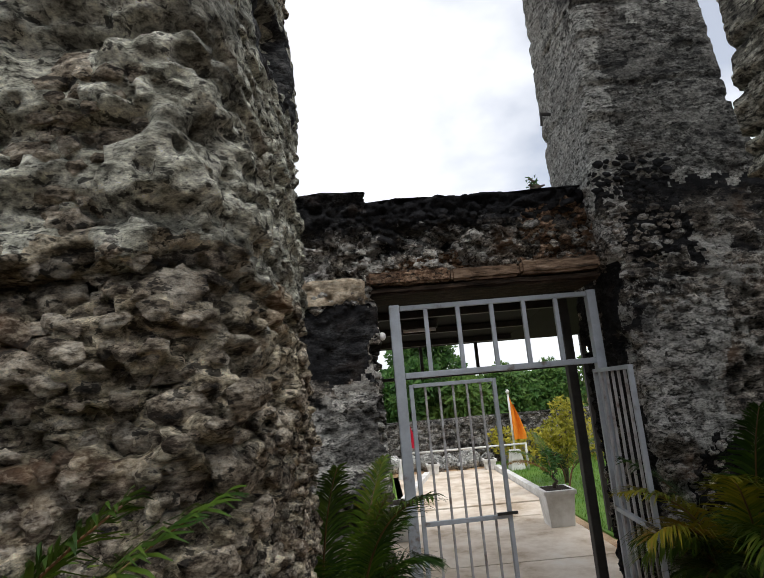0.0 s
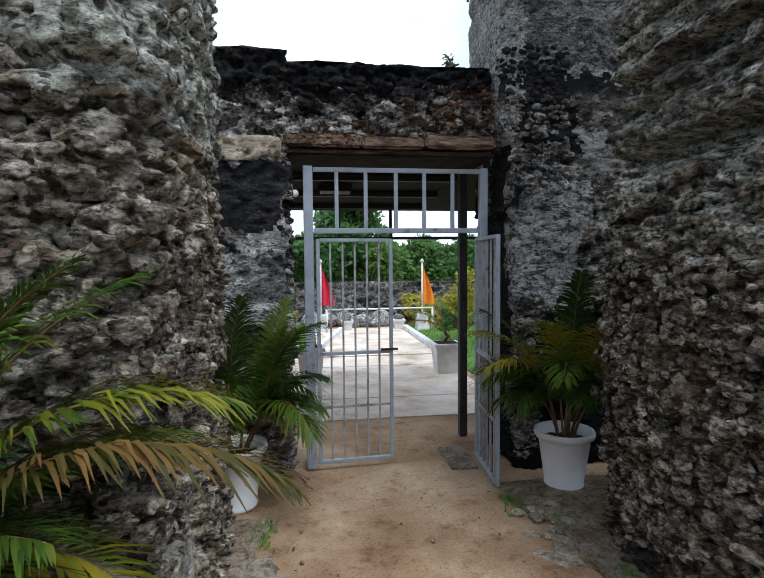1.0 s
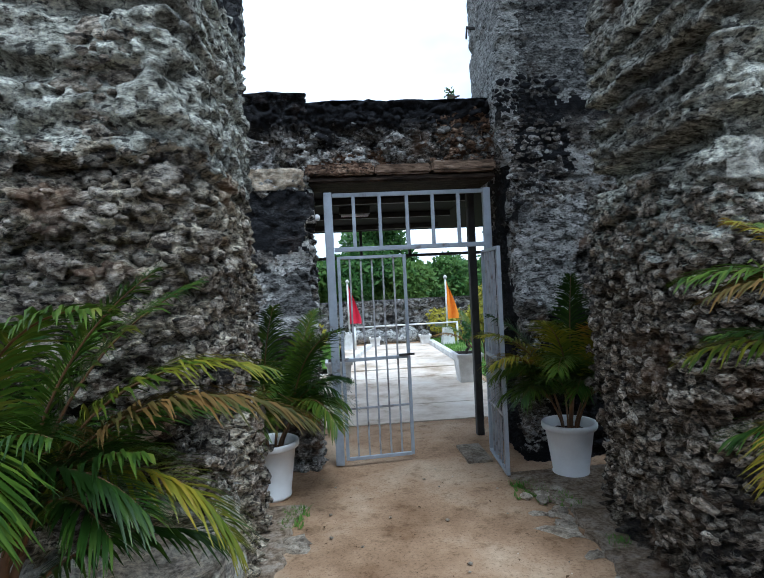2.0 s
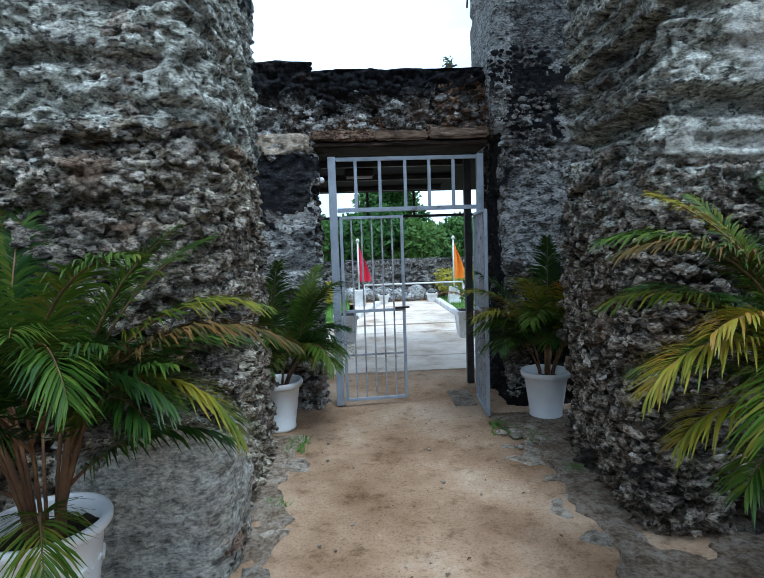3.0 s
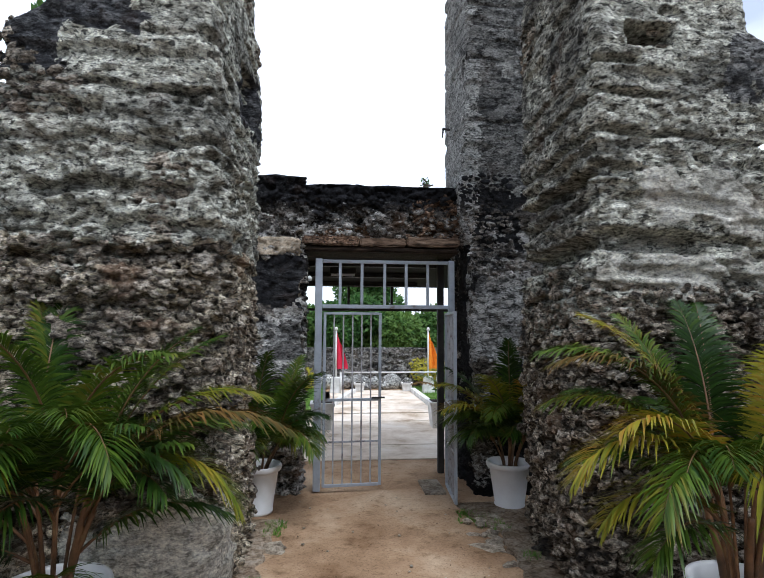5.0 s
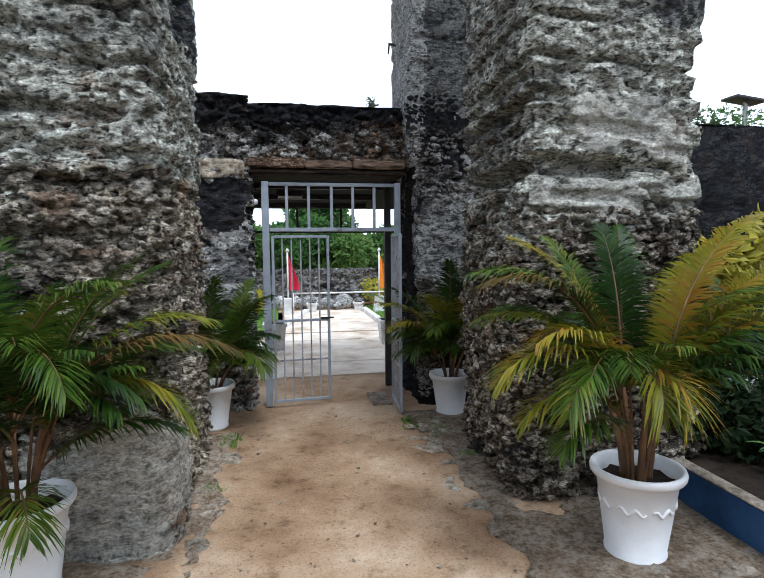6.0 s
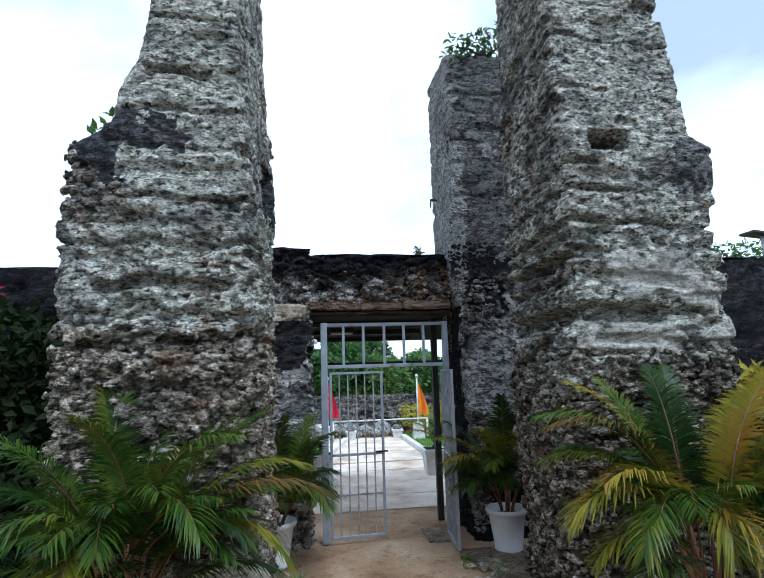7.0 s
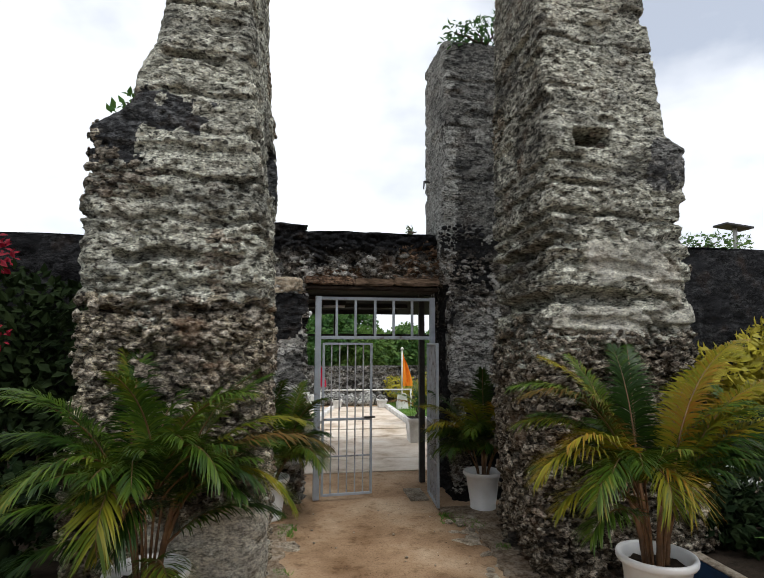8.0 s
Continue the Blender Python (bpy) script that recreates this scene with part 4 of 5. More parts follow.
def pot(label, at, r, h, seed, band=True):
    t = thing("plant_pot", label, "pot", at, "white plastic pots")
    k = r / 0.25
    prof = [(0.0, 0.0), (0.155 * k, 0.0), (0.165 * k, 0.012), (0.166 * k, 0.03), (0.160 * k, 0.034), (0.215 * k, h - 0.06), (0.222 * k, h - 0.055), (0.240 * k, h - 0.05),
            (0.25 * k, h - 0.035), (0.252 * k, h - 0.015), (0.246 * k, h), (0.228 * k, h), (0.216 * k, h - 0.012), (0.205 * k, h - 0.07), (0.195 * k, h - 0.12)]
    v, f = lathe(prof, 56)
    body = part_mesh("body", mesh_of("body", v, f), PLASTIC, t)
    v, f = lathe([(0.0, h - 0.075), (0.10 * k, h - 0.07), (0.206 * k, h - 0.082)], 40)
    v = [(x, y, z + 0.012 * math.sin(x * 60) * math.cos(y * 47)) for x, y, z in v]
    part_mesh("soil", mesh_of("soil", v, f), SOIL, t)
    if band:
        for j in range(7):
            a0 = 2 * math.pi * j / 7
            pts = []
            for q in np.linspace(0, 1, 12):
                a = a0 + q * 0.75
                z = h * 0.62 + 0.018 * math.sin(q * 12.5)
                rr = (0.160 + (0.215 - 0.160) * (z - 0.034) / (h - 0.094)) * k + 0.001
                pts.append((rr * math.cos(a), rr * math.sin(a), z))
            v, f = tube(pts, [0.005 + 0.006 * math.sin(q * 3.14) for q in np.linspace(0, 1, 12)], 6)
            part_mesh("garland", mesh_of("garland", v, f), PLASTIC, body)
    return t


pot("large white plastic pot with a raised wavy band", (-1.83, -3.02, 0), 0.25, 0.50, 1)
pot("large white plastic pot with a raised wavy band", (1.36, -3.27, 0), 0.245, 0.50, 2)
pot("white plastic pot standing in the wall niche", (-1.22, -0.60, 0), 0.215, 0.43, 3, False)
pot("white plastic pot standing in the wall niche", (1.135, -0.63, 0), 0.215, 0.42, 4, False)

# azimuth: 0 to the right along the wall, 90 away through the gate, 270 towards the open court
palm("green areca palm with arching feathery fronds in a pot", (-1.83, -3.02, 0.42), [
    (0, 74, 1.08, 98, 1), (-8, 58, 1.12, 92, 2, 0.9), (-14, 64, 0.98, 135, 1, 0.7), (-92, 62, 0.80, 190, 1), (-60, 45, 0.45, 130, 0, 0.2), (182, 64, 1.15, 110, 0), (172, 74, 1.15, 80, 0), (100, 80, 1.05, 35, 0),
    (140, 84, 1.08, 30, 0), (60, 82, 1.05, 45, 0), (20, 80, 1.05, 60, 0), (-30, 76, 0.98, 85, 0), (-150, 78, 1.02, 75, 0), (-130, 66, 0.92, 125, 0), (-50, 68, 0.85, 130, 0), (160, 52, 0.90, 90, 0, 0.6),
    (200, 50, 0.95, 115, 0, 0.6), (35, 60, 0.95, 85, 0, 0.7), (10, 72, 0.88, 80, 0, 0.8), (-110, 84, 0.90, 65, 0), (215, 40, 0.70, 90, 0, 0.4), (5, 45, 0.75, 80, 0, 0.5), (-75, 76, 0.75, 135, 0),
    (-20, 60, 0.80, 110, 0, 0.8), (190, 70, 0.85, 110, 0, 0.8), (-100, 55, 0.60, 150, 0, 0.7), (-160, 58, 0.80, 120, 0, 0.7), (45, 74, 0.95, 60, 0), (-5, 84, 1.02, 55, 0)],
    9, 21, 0.235, (PALM, PALM_YELLOW, PALM_DRY), 0.50, 14)
palm("yellowing areca palm with arching feathery fronds in a pot", (1.36, -3.27, 0.42), [
    (178, 82, 1.10, 112, 2), (172, 78, 1.12, 98, 0), (2, 66, 1.30, 84, 1), (16, 74, 1.28, 66, 1), (190, 58, 0.92, 118, 1), (176, 68, 0.98, 96, 1), (-100, 62, 0.50, 175, 1), (-75, 62, 0.48, 175, 1),
    (205, 40, 0.62, 95, 0, 0.6), (-6, 46, 0.85, 85, 1, 0.8), (150, 80, 1.02, 60, 1), (110, 80, 1.02, 45, 0), (60, 78, 1.05, 55, 0), (35, 68, 1.12, 70, 1), (-30, 64, 0.88, 118, 0), (-140, 70, 0.68, 135, 0),
    (215, 56, 0.75, 130, 0), (-15, 58, 1.08, 100, 1), (160, 58, 0.78, 90, 0, 0.7), (25, 50, 0.90, 80, 0, 0.8), (-50, 72, 0.64, 135, 0), (80, 84, 0.92, 40, 0), (185, 48, 0.70, 105, 1, 0.7), (10, 56, 0.95, 95, 0, 0.8),
    (-120, 76, 0.62, 120, 0), (200, 72, 0.82, 105, 1), (-20, 76, 0.85, 90, 1), (165, 72, 0.85, 85, 0)],
    13, 22, 0.24, (PALM, PALM_YELLOW, PALM_DRY), 0.50, 14)
palm("deep green young areca palm growing in the niche", (-1.22, -0.60, 0.36), [
    (-10, 72, 0.59, 90, 0), (15, 66, 0.56, 90, 0), (-40, 66, 0.59, 95, 0), (-80, 68, 0.85, 100, 0), (60, 80, 0.95, 40, 0), (-25, 50, 0.53, 90, 0), (-60, 45, 0.80, 100, 0), (180, 76, 0.90, 50, 0), (-110, 74, 0.90, 70, 0),
    (5, 40, 0.40, 80, 1), (-30, 84, 0.68, 30, 0), (-70, 80, 1.05, 45, 0), (0, 82, 0.65, 40, 0), (-50, 76, 1.00, 70, 0), (-15, 30, 0.37, 70, 0), (-90, 40, 0.70, 90, 0), (25, 78, 0.62, 55, 0)], 7, 23, 0.26, (PALM, PALM_DRY, PALM), 0.22, 24)
palm("bright green young areca palm growing in the niche", (1.135, -0.63, 0.35), [
    (-172, 78, 0.86, 85, 1), (-155, 70, 0.78, 100, 1), (-120, 68, 0.90, 105, 0), (-95, 78, 1.00, 80, 1), (-60, 72, 0.95, 80, 1), (150, 80, 0.85, 60, 0), (-20, 76, 0.72, 75, 1), (-140, 50, 0.50, 100, 0), (-80, 48, 0.80, 110, 0),
    (-40, 82, 0.92, 45, 1), (-165, 60, 0.70, 105, 0), (-110, 82, 1.10, 45, 0), (-70, 60, 0.85, 95, 0), (-130, 76, 1.00, 75, 1), (-178, 45, 0.43, 90, 0), (-50, 40, 0.65, 90, 0)], 7, 24, 0.27, (PALM, PALM_YELLOW, PALM), 0.26, 26)


def leaf_cloud(clumps, count, size, rs, fold=0.3):
    """Leaves round clump centres (x, y, z, radius), lying on uneven shells."""
    verts, faces = [], []
    weights = np.array([c[3] ** 2 for c in clumps])
    for c, w in zip(clumps, weights / weights.sum()):
        n = int(count * w)
        d = rs.normal(size=(n, 3))
        d /= np.linalg.norm(d, axis=1, keepdims=True)
        rad = c[3] * (0.55 + 0.5 * rs.rand(n) ** 0.6) * (0.75 + 0.5 * vnoise(d * 2.3 + c[0]))
        p = np.array(c[:3]) + d * rad[:, None] * (1, 1, 0.85)
        for k in range(n):
            a = Vector(rs.normal(size=3) + d[k] * 0.6 + np.array([0, 0, -0.3])).normalized()
            b = a.orthogonal().normalized()
            s = size * rs.uniform(0.6, 1.4)
            o = Vector(p[k])
            i = len(verts)
            up = a.cross(b) * (s * fold * 0.4)
            verts += [tuple(o), tuple(o + a * s * 0.5 + b * s * 0.28 + up), tuple(o + a * s), tuple(o + a * s * 0.5 - b * s * 0.28 + up)]
            faces += [(i, i + 1, i + 2), (i, i + 2, i + 3)]
    return verts, faces


def shrub(name, label, category, at, clumps, count, size, mat, seed, stems=3, group=""):
    rs = np.random.RandomState(seed)
    t = thing(name, label, category, at, group)
    for k in range(stems):
        c = clumps[k % len(clumps)]
        pts = [Vector((c[0] * f ** 1.4 + 0.04 * rs.normal() * f, c[1] * f ** 1.4, c[2] * f)) for f in np.linspace(0, 1, 6)]
        v, f = tube(pts, [0.03 * (1 - 0.75 * q) for q in np.linspace(0, 1, 6)], 6)
        part_mesh("stem", mesh_of("stem", v, f), BARK, t)
    v, f = leaf_cloud(clumps, count, size, rs)
    part_mesh("foliage", mesh_of("foliage", v, f, False), mat, t)
    return t


def tree(label, at, height, spread, seed, count=9000, size=0.16, mat=None, group="garden trees"):
    rs = np.random.RandomState(seed)
    t = thing("tree", label, "tree", at, group)
    v, f = tube([(0, 0, -0.1), (0.05, 0.02, height * 0.3), (-0.05, 0.05, height * 0.6), (0, 0, height * 0.9)], [0.16, 0.12, 0.08, 0.03], 9)
    part_mesh("trunk", mesh_of("trunk", v, f), BARK, t)
    clumps = []
    for k in range(13):
        a, h, r = rs.rand() * 6.28, rs.uniform(0.35, 0.98), rs.uniform(0.25, 0.8)
        rr = spread * r * (1.15 - h * 0.6)
        c = (math.cos(a) * rr, math.sin(a) * rr, height * h, spread * rs.uniform(0.28, 0.45))
        clumps.append(c)
        if k < 6:
            v, f = tube([(0, 0, height * h * 0.5), (c[0] * 0.5, c[1] * 0.5, height * h * 0.8), c[:3]], [0.06, 0.04, 0.015], 6)
            part_mesh("limb", mesh_of("limb", v, f), BARK, t)
    v, f = leaf_cloud(clumps, count, size, rs)
    part_mesh("crown", mesh_of("crown", v, f, False), mat or LEAF, t)
    return t


for k, (x, y, h, s) in enumerate([(-5.0, 17.5, 3.6, 2.3), (-2.6, 18.5, 3.5, 2.0), (-0.6, 17.4, 3.3, 1.9), (1.2, 18.0, 4.8, 1.7), (3.4, 17.0, 3.4, 2.0), (5.6, 18.0, 3.5, 2.4), (8.4, 17.2, 3.5, 2.4), (-8.5, 18.0, 4.3, 2.6), (12, 18.5, 4.6, 2.8), (0.6, 16.4, 3.0, 1.5), (-0.2, 15.6, 3.4, 1.4), (-1.7, 15.8, 3.4, 1.5), (2.0, 15.7, 3.3, 1.4), (-3.8, 16.2, 3.0, 1.5), (5.0, 16.0, 3.0, 1.6)]):
    tree("leafy green broadleaf tree behind the garden wall", (x, y, 0), h * (0.9 if 0.5 < x < 1.5 else 0.68), s * 0.9, 40 + k, 9000, 0.20)

# ---- garden beyond the gate ----
far_wall, _, _ = wall_block("wall_garden", -10.0, 12.0, 9.7, 10.2, -0.05, 1.06, STONE_MOULD_LOW, "low grey rubble wall at the end of the garden", 0.05, 0.05)
for k, (x, y, s) in enumerate([(0.25, 9.3, 0.30), (0.70, 9.25, 0.26), (1.15, 9.3, 0.32), (-0.2, 9.35, 0.28), (1.55, 9.2, 0.22), (-0.65, 9.3, 0.3), (0.95, 9.0, 0.15), (0.45, 8.98, 0.13)]):
    v, f = ROCKS[k % 9]
    ob = new("boulder", mesh_of("boulder", v * (s, s * 0.7, s * 0.8) + np.array([0, 0, s * 0.5]), f))
    ob.data.materials.append(STONE_GREY)
    ob.location = (x, y, 0.0)
    tagged(ob, "rough grey boulder at the end of the path", "boulder", group="boulders at the path end")


def flag(label, at, mat, seed):
    t = thing("flag_pole", label, "flag", at, "flags beside the path")
    bm = box_bm(-0.16, 0.16, -0.16, 0.16, 0, 0.42, 0.02)
    for v in bm.verts:
        v.co.x *= 1 - 0.35 * v.co.z / 0.42
        v.co.y *= 1 - 0.35 * v.co.z / 0.42
    part("pedestal", bm, WHITEWASH, t, "whitewashed pedestal")
    v, f = tube([(0, 0, 0.4), (0, 0, 1.62)], 0.022, 8)
    pole = part_mesh("pole", mesh_of("pole", v, f), WHITEWASH, t)
    v, f = lathe([(0.0, 1.60), (0.04, 1.62), (0.045, 1.66), (0.02, 1.70), (0.0, 1.705)], 12)
    part_mesh("finial", mesh_of("finial", v, f), WHITEWASH, pole)
    verts, faces, n, m = [], [], 9, 14
    for r in range(m):
        u = r / (m - 1)
        for c in range(n):
            w = c / (n - 1)
            wide = 0.03 + 0.25 * min(1, u * 1.15) ** 0.8
            verts.append((0.02 + w * wide, 0.05 * math.sin(w * 9 + u * 2 + seed) * (0.3 + u), 1.58 - 0.95 * u - 0.16 * w * (1 - u)))
    for r in range(m - 1):
        for c in range(n - 1):
            faces.append((r * n + c, r * n + c + 1, (r + 1) * n + c + 1, (r + 1) * n + c))
    part_mesh("flag", mesh_of("flag", verts, faces), mat, t)
    return t


flag("drooping red flag on a short white pole", (-0.40, 8.2, 0), RED_CLOTH, 1)
flag("drooping orange flag on a short white pole", (2.0, 8.2, 0), ORANGE_CLOTH, 2)
barrier = thing("barrier_rail", "pale pipe rail between the flag pedestals", "rail")
v, f = tube([(-0.30, 8.0, 0.55), (2.22, 8.0, 0.55)], 0.02, 8)
part_mesh("rail", mesh_of("rail", v, f), WHITEWASH, barrier)
for x in (-0.28, 2.20):
    v, f = tube([(x, 8.0, 0.0), (x, 8.0, 0.56)], 0.025, 8)
    part_mesh("post", mesh_of("post", v, f), WHITEWASH, barrier)


def square_planter(at, w, h, seed):
    t = thing("square_planter", "tapered white square planter beside the path", "planter", at, "white square planters")
    bm = box_bm(-w / 2, w / 2, -w / 2, w / 2, 0, h, 0.012)
    for v in bm.verts:
        k = 0.78 + 0.22 * v.co.z / h
        v.co.x, v.co.y = v.co.x * k, v.co.y * k
    part("body", bm, WHITEWASH, t)
    part("rim", box_bm(-w / 2 - 0.015, w / 2 + 0.015, -w / 2 - 0.015, w / 2 + 0.015, h - 0.05, h + 0.002, 0.008), WHITEWASH, t)
    part("soil", box_bm(-w / 2 + 0.03, w / 2 - 0.03, -w / 2 + 0.03, w / 2 - 0.03, h - 0.02, h + 0.006), SOIL, t)
    return t


square_planter((1.31, 3.42, 0.004), 0.38, 0.44, 1)
square_planter((-0.68, 3.40, 0.004), 0.38, 0.44, 2)
square_planter((1.47, 8.45, 0.03), 0.26, 0.22, 3)
square_planter((0.22, 8.45, 0.03), 0.26, 0.22, 4)
shrub("seedling", "thin young plant in the white planter", "plant", (1.31, 3.42, 0.44), [(0, 0, 0.22, 0.05), (0.02, 0, 0.36, 0.07), (-0.05, 0.02, 0.45, 0.05)], 60, 0.07, LEAF, 5, 1)
shrub("yellow_shrub", "low yellow-green clipped shrub on the lawn", "shrub", (2.45, 8.8, 0.0), [(0, 0, 0.35, 0.5), (0.7, 0.2, 0.4, 0.5), (1.5, 0, 0.45, 0.55), (-0.3, 0.6, 0.5, 0.4)], 2600, 0.09, LEAF_YELLOW, 6)
shrub("yellow_shrub", "low yellow-green clipped shrub on the lawn", "shrub", (-1.4, 8.4, 0.0), [(0, 0, 0.35, 0.4), (-0.7, 0.2, 0.4, 0.45)], 1500, 0.09, LEAF_YELLOW, 7)
shrub("yellow_shrub", "upright yellow shrub beside the shelter post", "shrub", (2.35, 6.1, 0.0), [(0, 0, 0.9, 0.3), (0.2, 0.1, 1.25, 0.28), (-0.1, 0, 0.55, 0.3)], 1300, 0.09, LEAF_YELLOW, 8)
palm("dark green broad garden palm beside the lawn", (2.0, 5.2, 0.0), [
    (150, 60, 0.9, 70, 0), (190, 50, 0.9, 70, 2), (230, 60, 0.9, 70, 0), (100, 70, 0.9, 40, 0), (20, 60, 0.9, 70, 0), (320, 50, 0.9, 70, 0)], 3, 31, 0.2, (PALM, PALM_YELLOW, PALM_DRY), 0.3)

# ---- shelter behind the gate ----
shelter = thing("shelter_roof", "dark sheet roof on steel posts behind the gate", "shelter")
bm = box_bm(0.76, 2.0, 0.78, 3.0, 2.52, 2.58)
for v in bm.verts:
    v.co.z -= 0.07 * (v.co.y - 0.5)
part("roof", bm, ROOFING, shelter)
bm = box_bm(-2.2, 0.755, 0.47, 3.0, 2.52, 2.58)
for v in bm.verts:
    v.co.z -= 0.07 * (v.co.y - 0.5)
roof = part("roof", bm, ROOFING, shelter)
for y in (0.9, 1.7, 2.5):
    z = 2.52 - 0.07 * (y - 0.5)
    part("batten", box_bm(-2.2, 0.76, y - 0.03, y + 0.03, z - 0.06, z - 0.004), DARK_STEEL, roof)
beam = bar("beam", (-2.2, 2.95, 1.97), (1.75, 2.95, 1.97), 0.04, DARK_STEEL, shelter)
for x in (-1.45, -0.28, 0.42):
    bar("hanger", (x, 2.95, 1.97), (x, 2.95, 2.36), 0.04, DARK_STEEL, beam)
bar("post", (0.73, 0.60, 0.0), (0.73, 0.60, 2.51), 0.075, DARK_STEEL, shelter)
bar("post", (1.75, 2.9, 0.0), (1.75, 2.9, 2.35), 0.06, DARK_STEEL, shelter)
bar("post", (-2.0, 2.9, 0.0), (-2.0, 2.9, 2.35), 0.06, DARK_STEEL, shelter)
bar("post", (-1.15, 0.62, 0.0), (-1.15, 0.62, 2.51), 0.075, DARK_STEEL, shelter)
lamp = thing("tube_lamp", "unlit white tube lamp under the dark roof", "lamp")
bar("tube", (-0.57, 1.3, 2.37), (-0.26, 1.3, 2.37), 0.03, TUBE_WHITE, lamp)
bar("base", (-0.59, 1.3, 2.42), (-0.24, 1.3, 2.42), 0.07, DARK_STEEL, lamp)

slab("threshold_slab", "worn pale concrete slab sunk beside the open leaf", "slab", 0.40, 0.62, -0.22, 0.26, 0.022, PALE_FLAG, "", 0.015)
bulb = thing("jamb_lamp", "small white round lamp on the gate jamb", "lamp", (-0.80, 0.02, 2.20))
v, f = lathe([(0.0, -0.030), (0.018, -0.026), (0.028, -0.008), (0.026, 0.012), (0.014, 0.026), (0.0, 0.030)], 16)
part_mesh("globe", mesh_of("globe", v, f), TUBE_WHITE, bulb)
bar("holder", (-0.05, 0, 0.0), (-0.015, 0, 0.0), 0.02, DARK_STEEL, bulb)
bar("bracket", (0.86, 0.40, 4.02), (0.72, 0.40, 4.04), 0.022, DARK_STEEL, rear_pylon)
bar("bracket", (0.73, 0.40, 4.04), (0.72, 0.40, 3.93), 0.018, DARK_STEEL, rear_pylon)

# ---- beds and shrubs beside the pylons ----
def bed(label, pts, h, seed):
    """A raised bed edging along the points, with a pale coping."""
    t = thing("bed_edging", label, "edging", group="blue bed edgings")
    for (xa, ya), (xb, yb) in zip(pts, pts[1:]):
        a, b = Vector((xa, ya, 0)), Vector((xb, yb, 0))
        L = (b - a).length
        for z0, z1, w, mat, nm in ((-0.03, h, 0.10, BLUE, "wall"), (h + 0.002, h + 0.012, 0.10, PALE_FLAG, "coping")):
            bm = box_bm(0, L, -w / 2, w / 2, z0, z1, 0.006)
            bm.transform(Matrix.Translation(a) @ Matrix.Rotation(math.atan2(yb - ya, xb - xa), 4, "Z"))
            part(nm, bm, mat, t)
    return t


bed("blue painted low bed edging with a worn pale top", [(2.07, -2.72), (2.05, -3.6), (2.05, -12.0)], 0.25, 1)
bed("blue painted low bed edging with a worn pale top", [(-2.36, -2.85), (-2.36, -3.6), (-2.36, -12.0)], 0.25, 2)

slab("bed_soil", "dark bare soil filling the raised bed", "soil", 2.10, 14.0, -12.0, -0.05, 0.17, SOIL)
slab("bed_soil", "dark bare soil filling the raised bed", "soil", -14.0, -2.41, -12.0, -0.05, 0.17, SOIL)
# These bed shrubs wear the leaf colour with shade painted in.
for k, (x, y, h, c, lab) in enumerate([(-3.1, -2.5, 0.75, LEAF_SHADED, "dark green"), (-3.9, -2.2, 0.9, LEAF_SHADED, "dark green"), (-2.9, -3.3, 0.45, LEAF_SHADED, "low dark green"), (-3.8, -3.4, 0.7, LEAF_SHADED, "dark green"),
                                       (-3.0, -4.3, 0.4, LEAF_SHADED, "low dark green"), (2.75, -2.4, 0.55, LEAF_SHADED, "dark green"), (2.9, -3.3, 0.35, LEAF_SHADED, "low dark green"), (3.4, -2.7, 0.6, LEAF_SHADED, "dark green"), (4.4, -2.2, 0.8, LEAF_SHADED, "dark green")]):
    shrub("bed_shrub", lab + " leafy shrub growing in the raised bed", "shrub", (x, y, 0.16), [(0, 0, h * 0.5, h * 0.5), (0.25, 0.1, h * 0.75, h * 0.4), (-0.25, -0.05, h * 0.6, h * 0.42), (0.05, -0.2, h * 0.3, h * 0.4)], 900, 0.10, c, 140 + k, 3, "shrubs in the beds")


def cordyline(label, at, blades, length, mat, seed):
    """A rosette of long strap leaves."""
    rs = np.random.RandomState(seed)
    t = thing("strap_leaf_plant", label, "plant", at)
    for k in range(blades):
        az, rise = 360 * k / blades + rs.uniform(-15, 15), rs.uniform(25, 80)
        path = arc((0, 0, 0.02), az, rise, length * rs.uniform(0.7, 1.1), 95, 9)
        side = Vector((-math.sin(radians(az)), math.cos(radians(az)), 0))
        verts, faces = [], []
        for i, p in enumerate(path):
            w = 0.024 * math.sin(math.pi * (0.12 + 0.88 * i / 8)) + 0.002
            verts += [tuple(p - side * w + Vector((0, 0, w * 0.4))), tuple(p), tuple(p + side * w + Vector((0, 0, w * 0.4)))]
        for i in range(8):
            a = 3 * i
            faces += [(a, a + 1, a + 4, a + 3), (a + 1, a + 2, a + 5, a + 4)]
        part_mesh("leaf", mesh_of("leaf", verts, faces), mat, t)
    return t


cordyline("reddish brown strap-leaved plant in the dark bed", (-2.62, -2.95, 0.16), 11, 0.5, PALM_DRY, 5)
cordyline("grey green spiky rosette plant in the raised bed", (2.75, -2.95, 0.16), 14, 0.42, LEAF, 6)
shrub("yellow_croton", "tall yellow-leaved croton shrub against the dark wall", "shrub", (4.85, -0.6, -0.25), [(0, 0, 1.95, 0.30), (0.45, 0.1, 2.15, 0.30), (-0.6, 0, 1.8, 0.28), (0.9, 0, 1.8, 0.35), (0.3, -0.1, 1.5, 0.4), (-0.3, 0, 1.3, 0.4)], 2000, 0.15, LEAF_YELLOW, 51, 5)
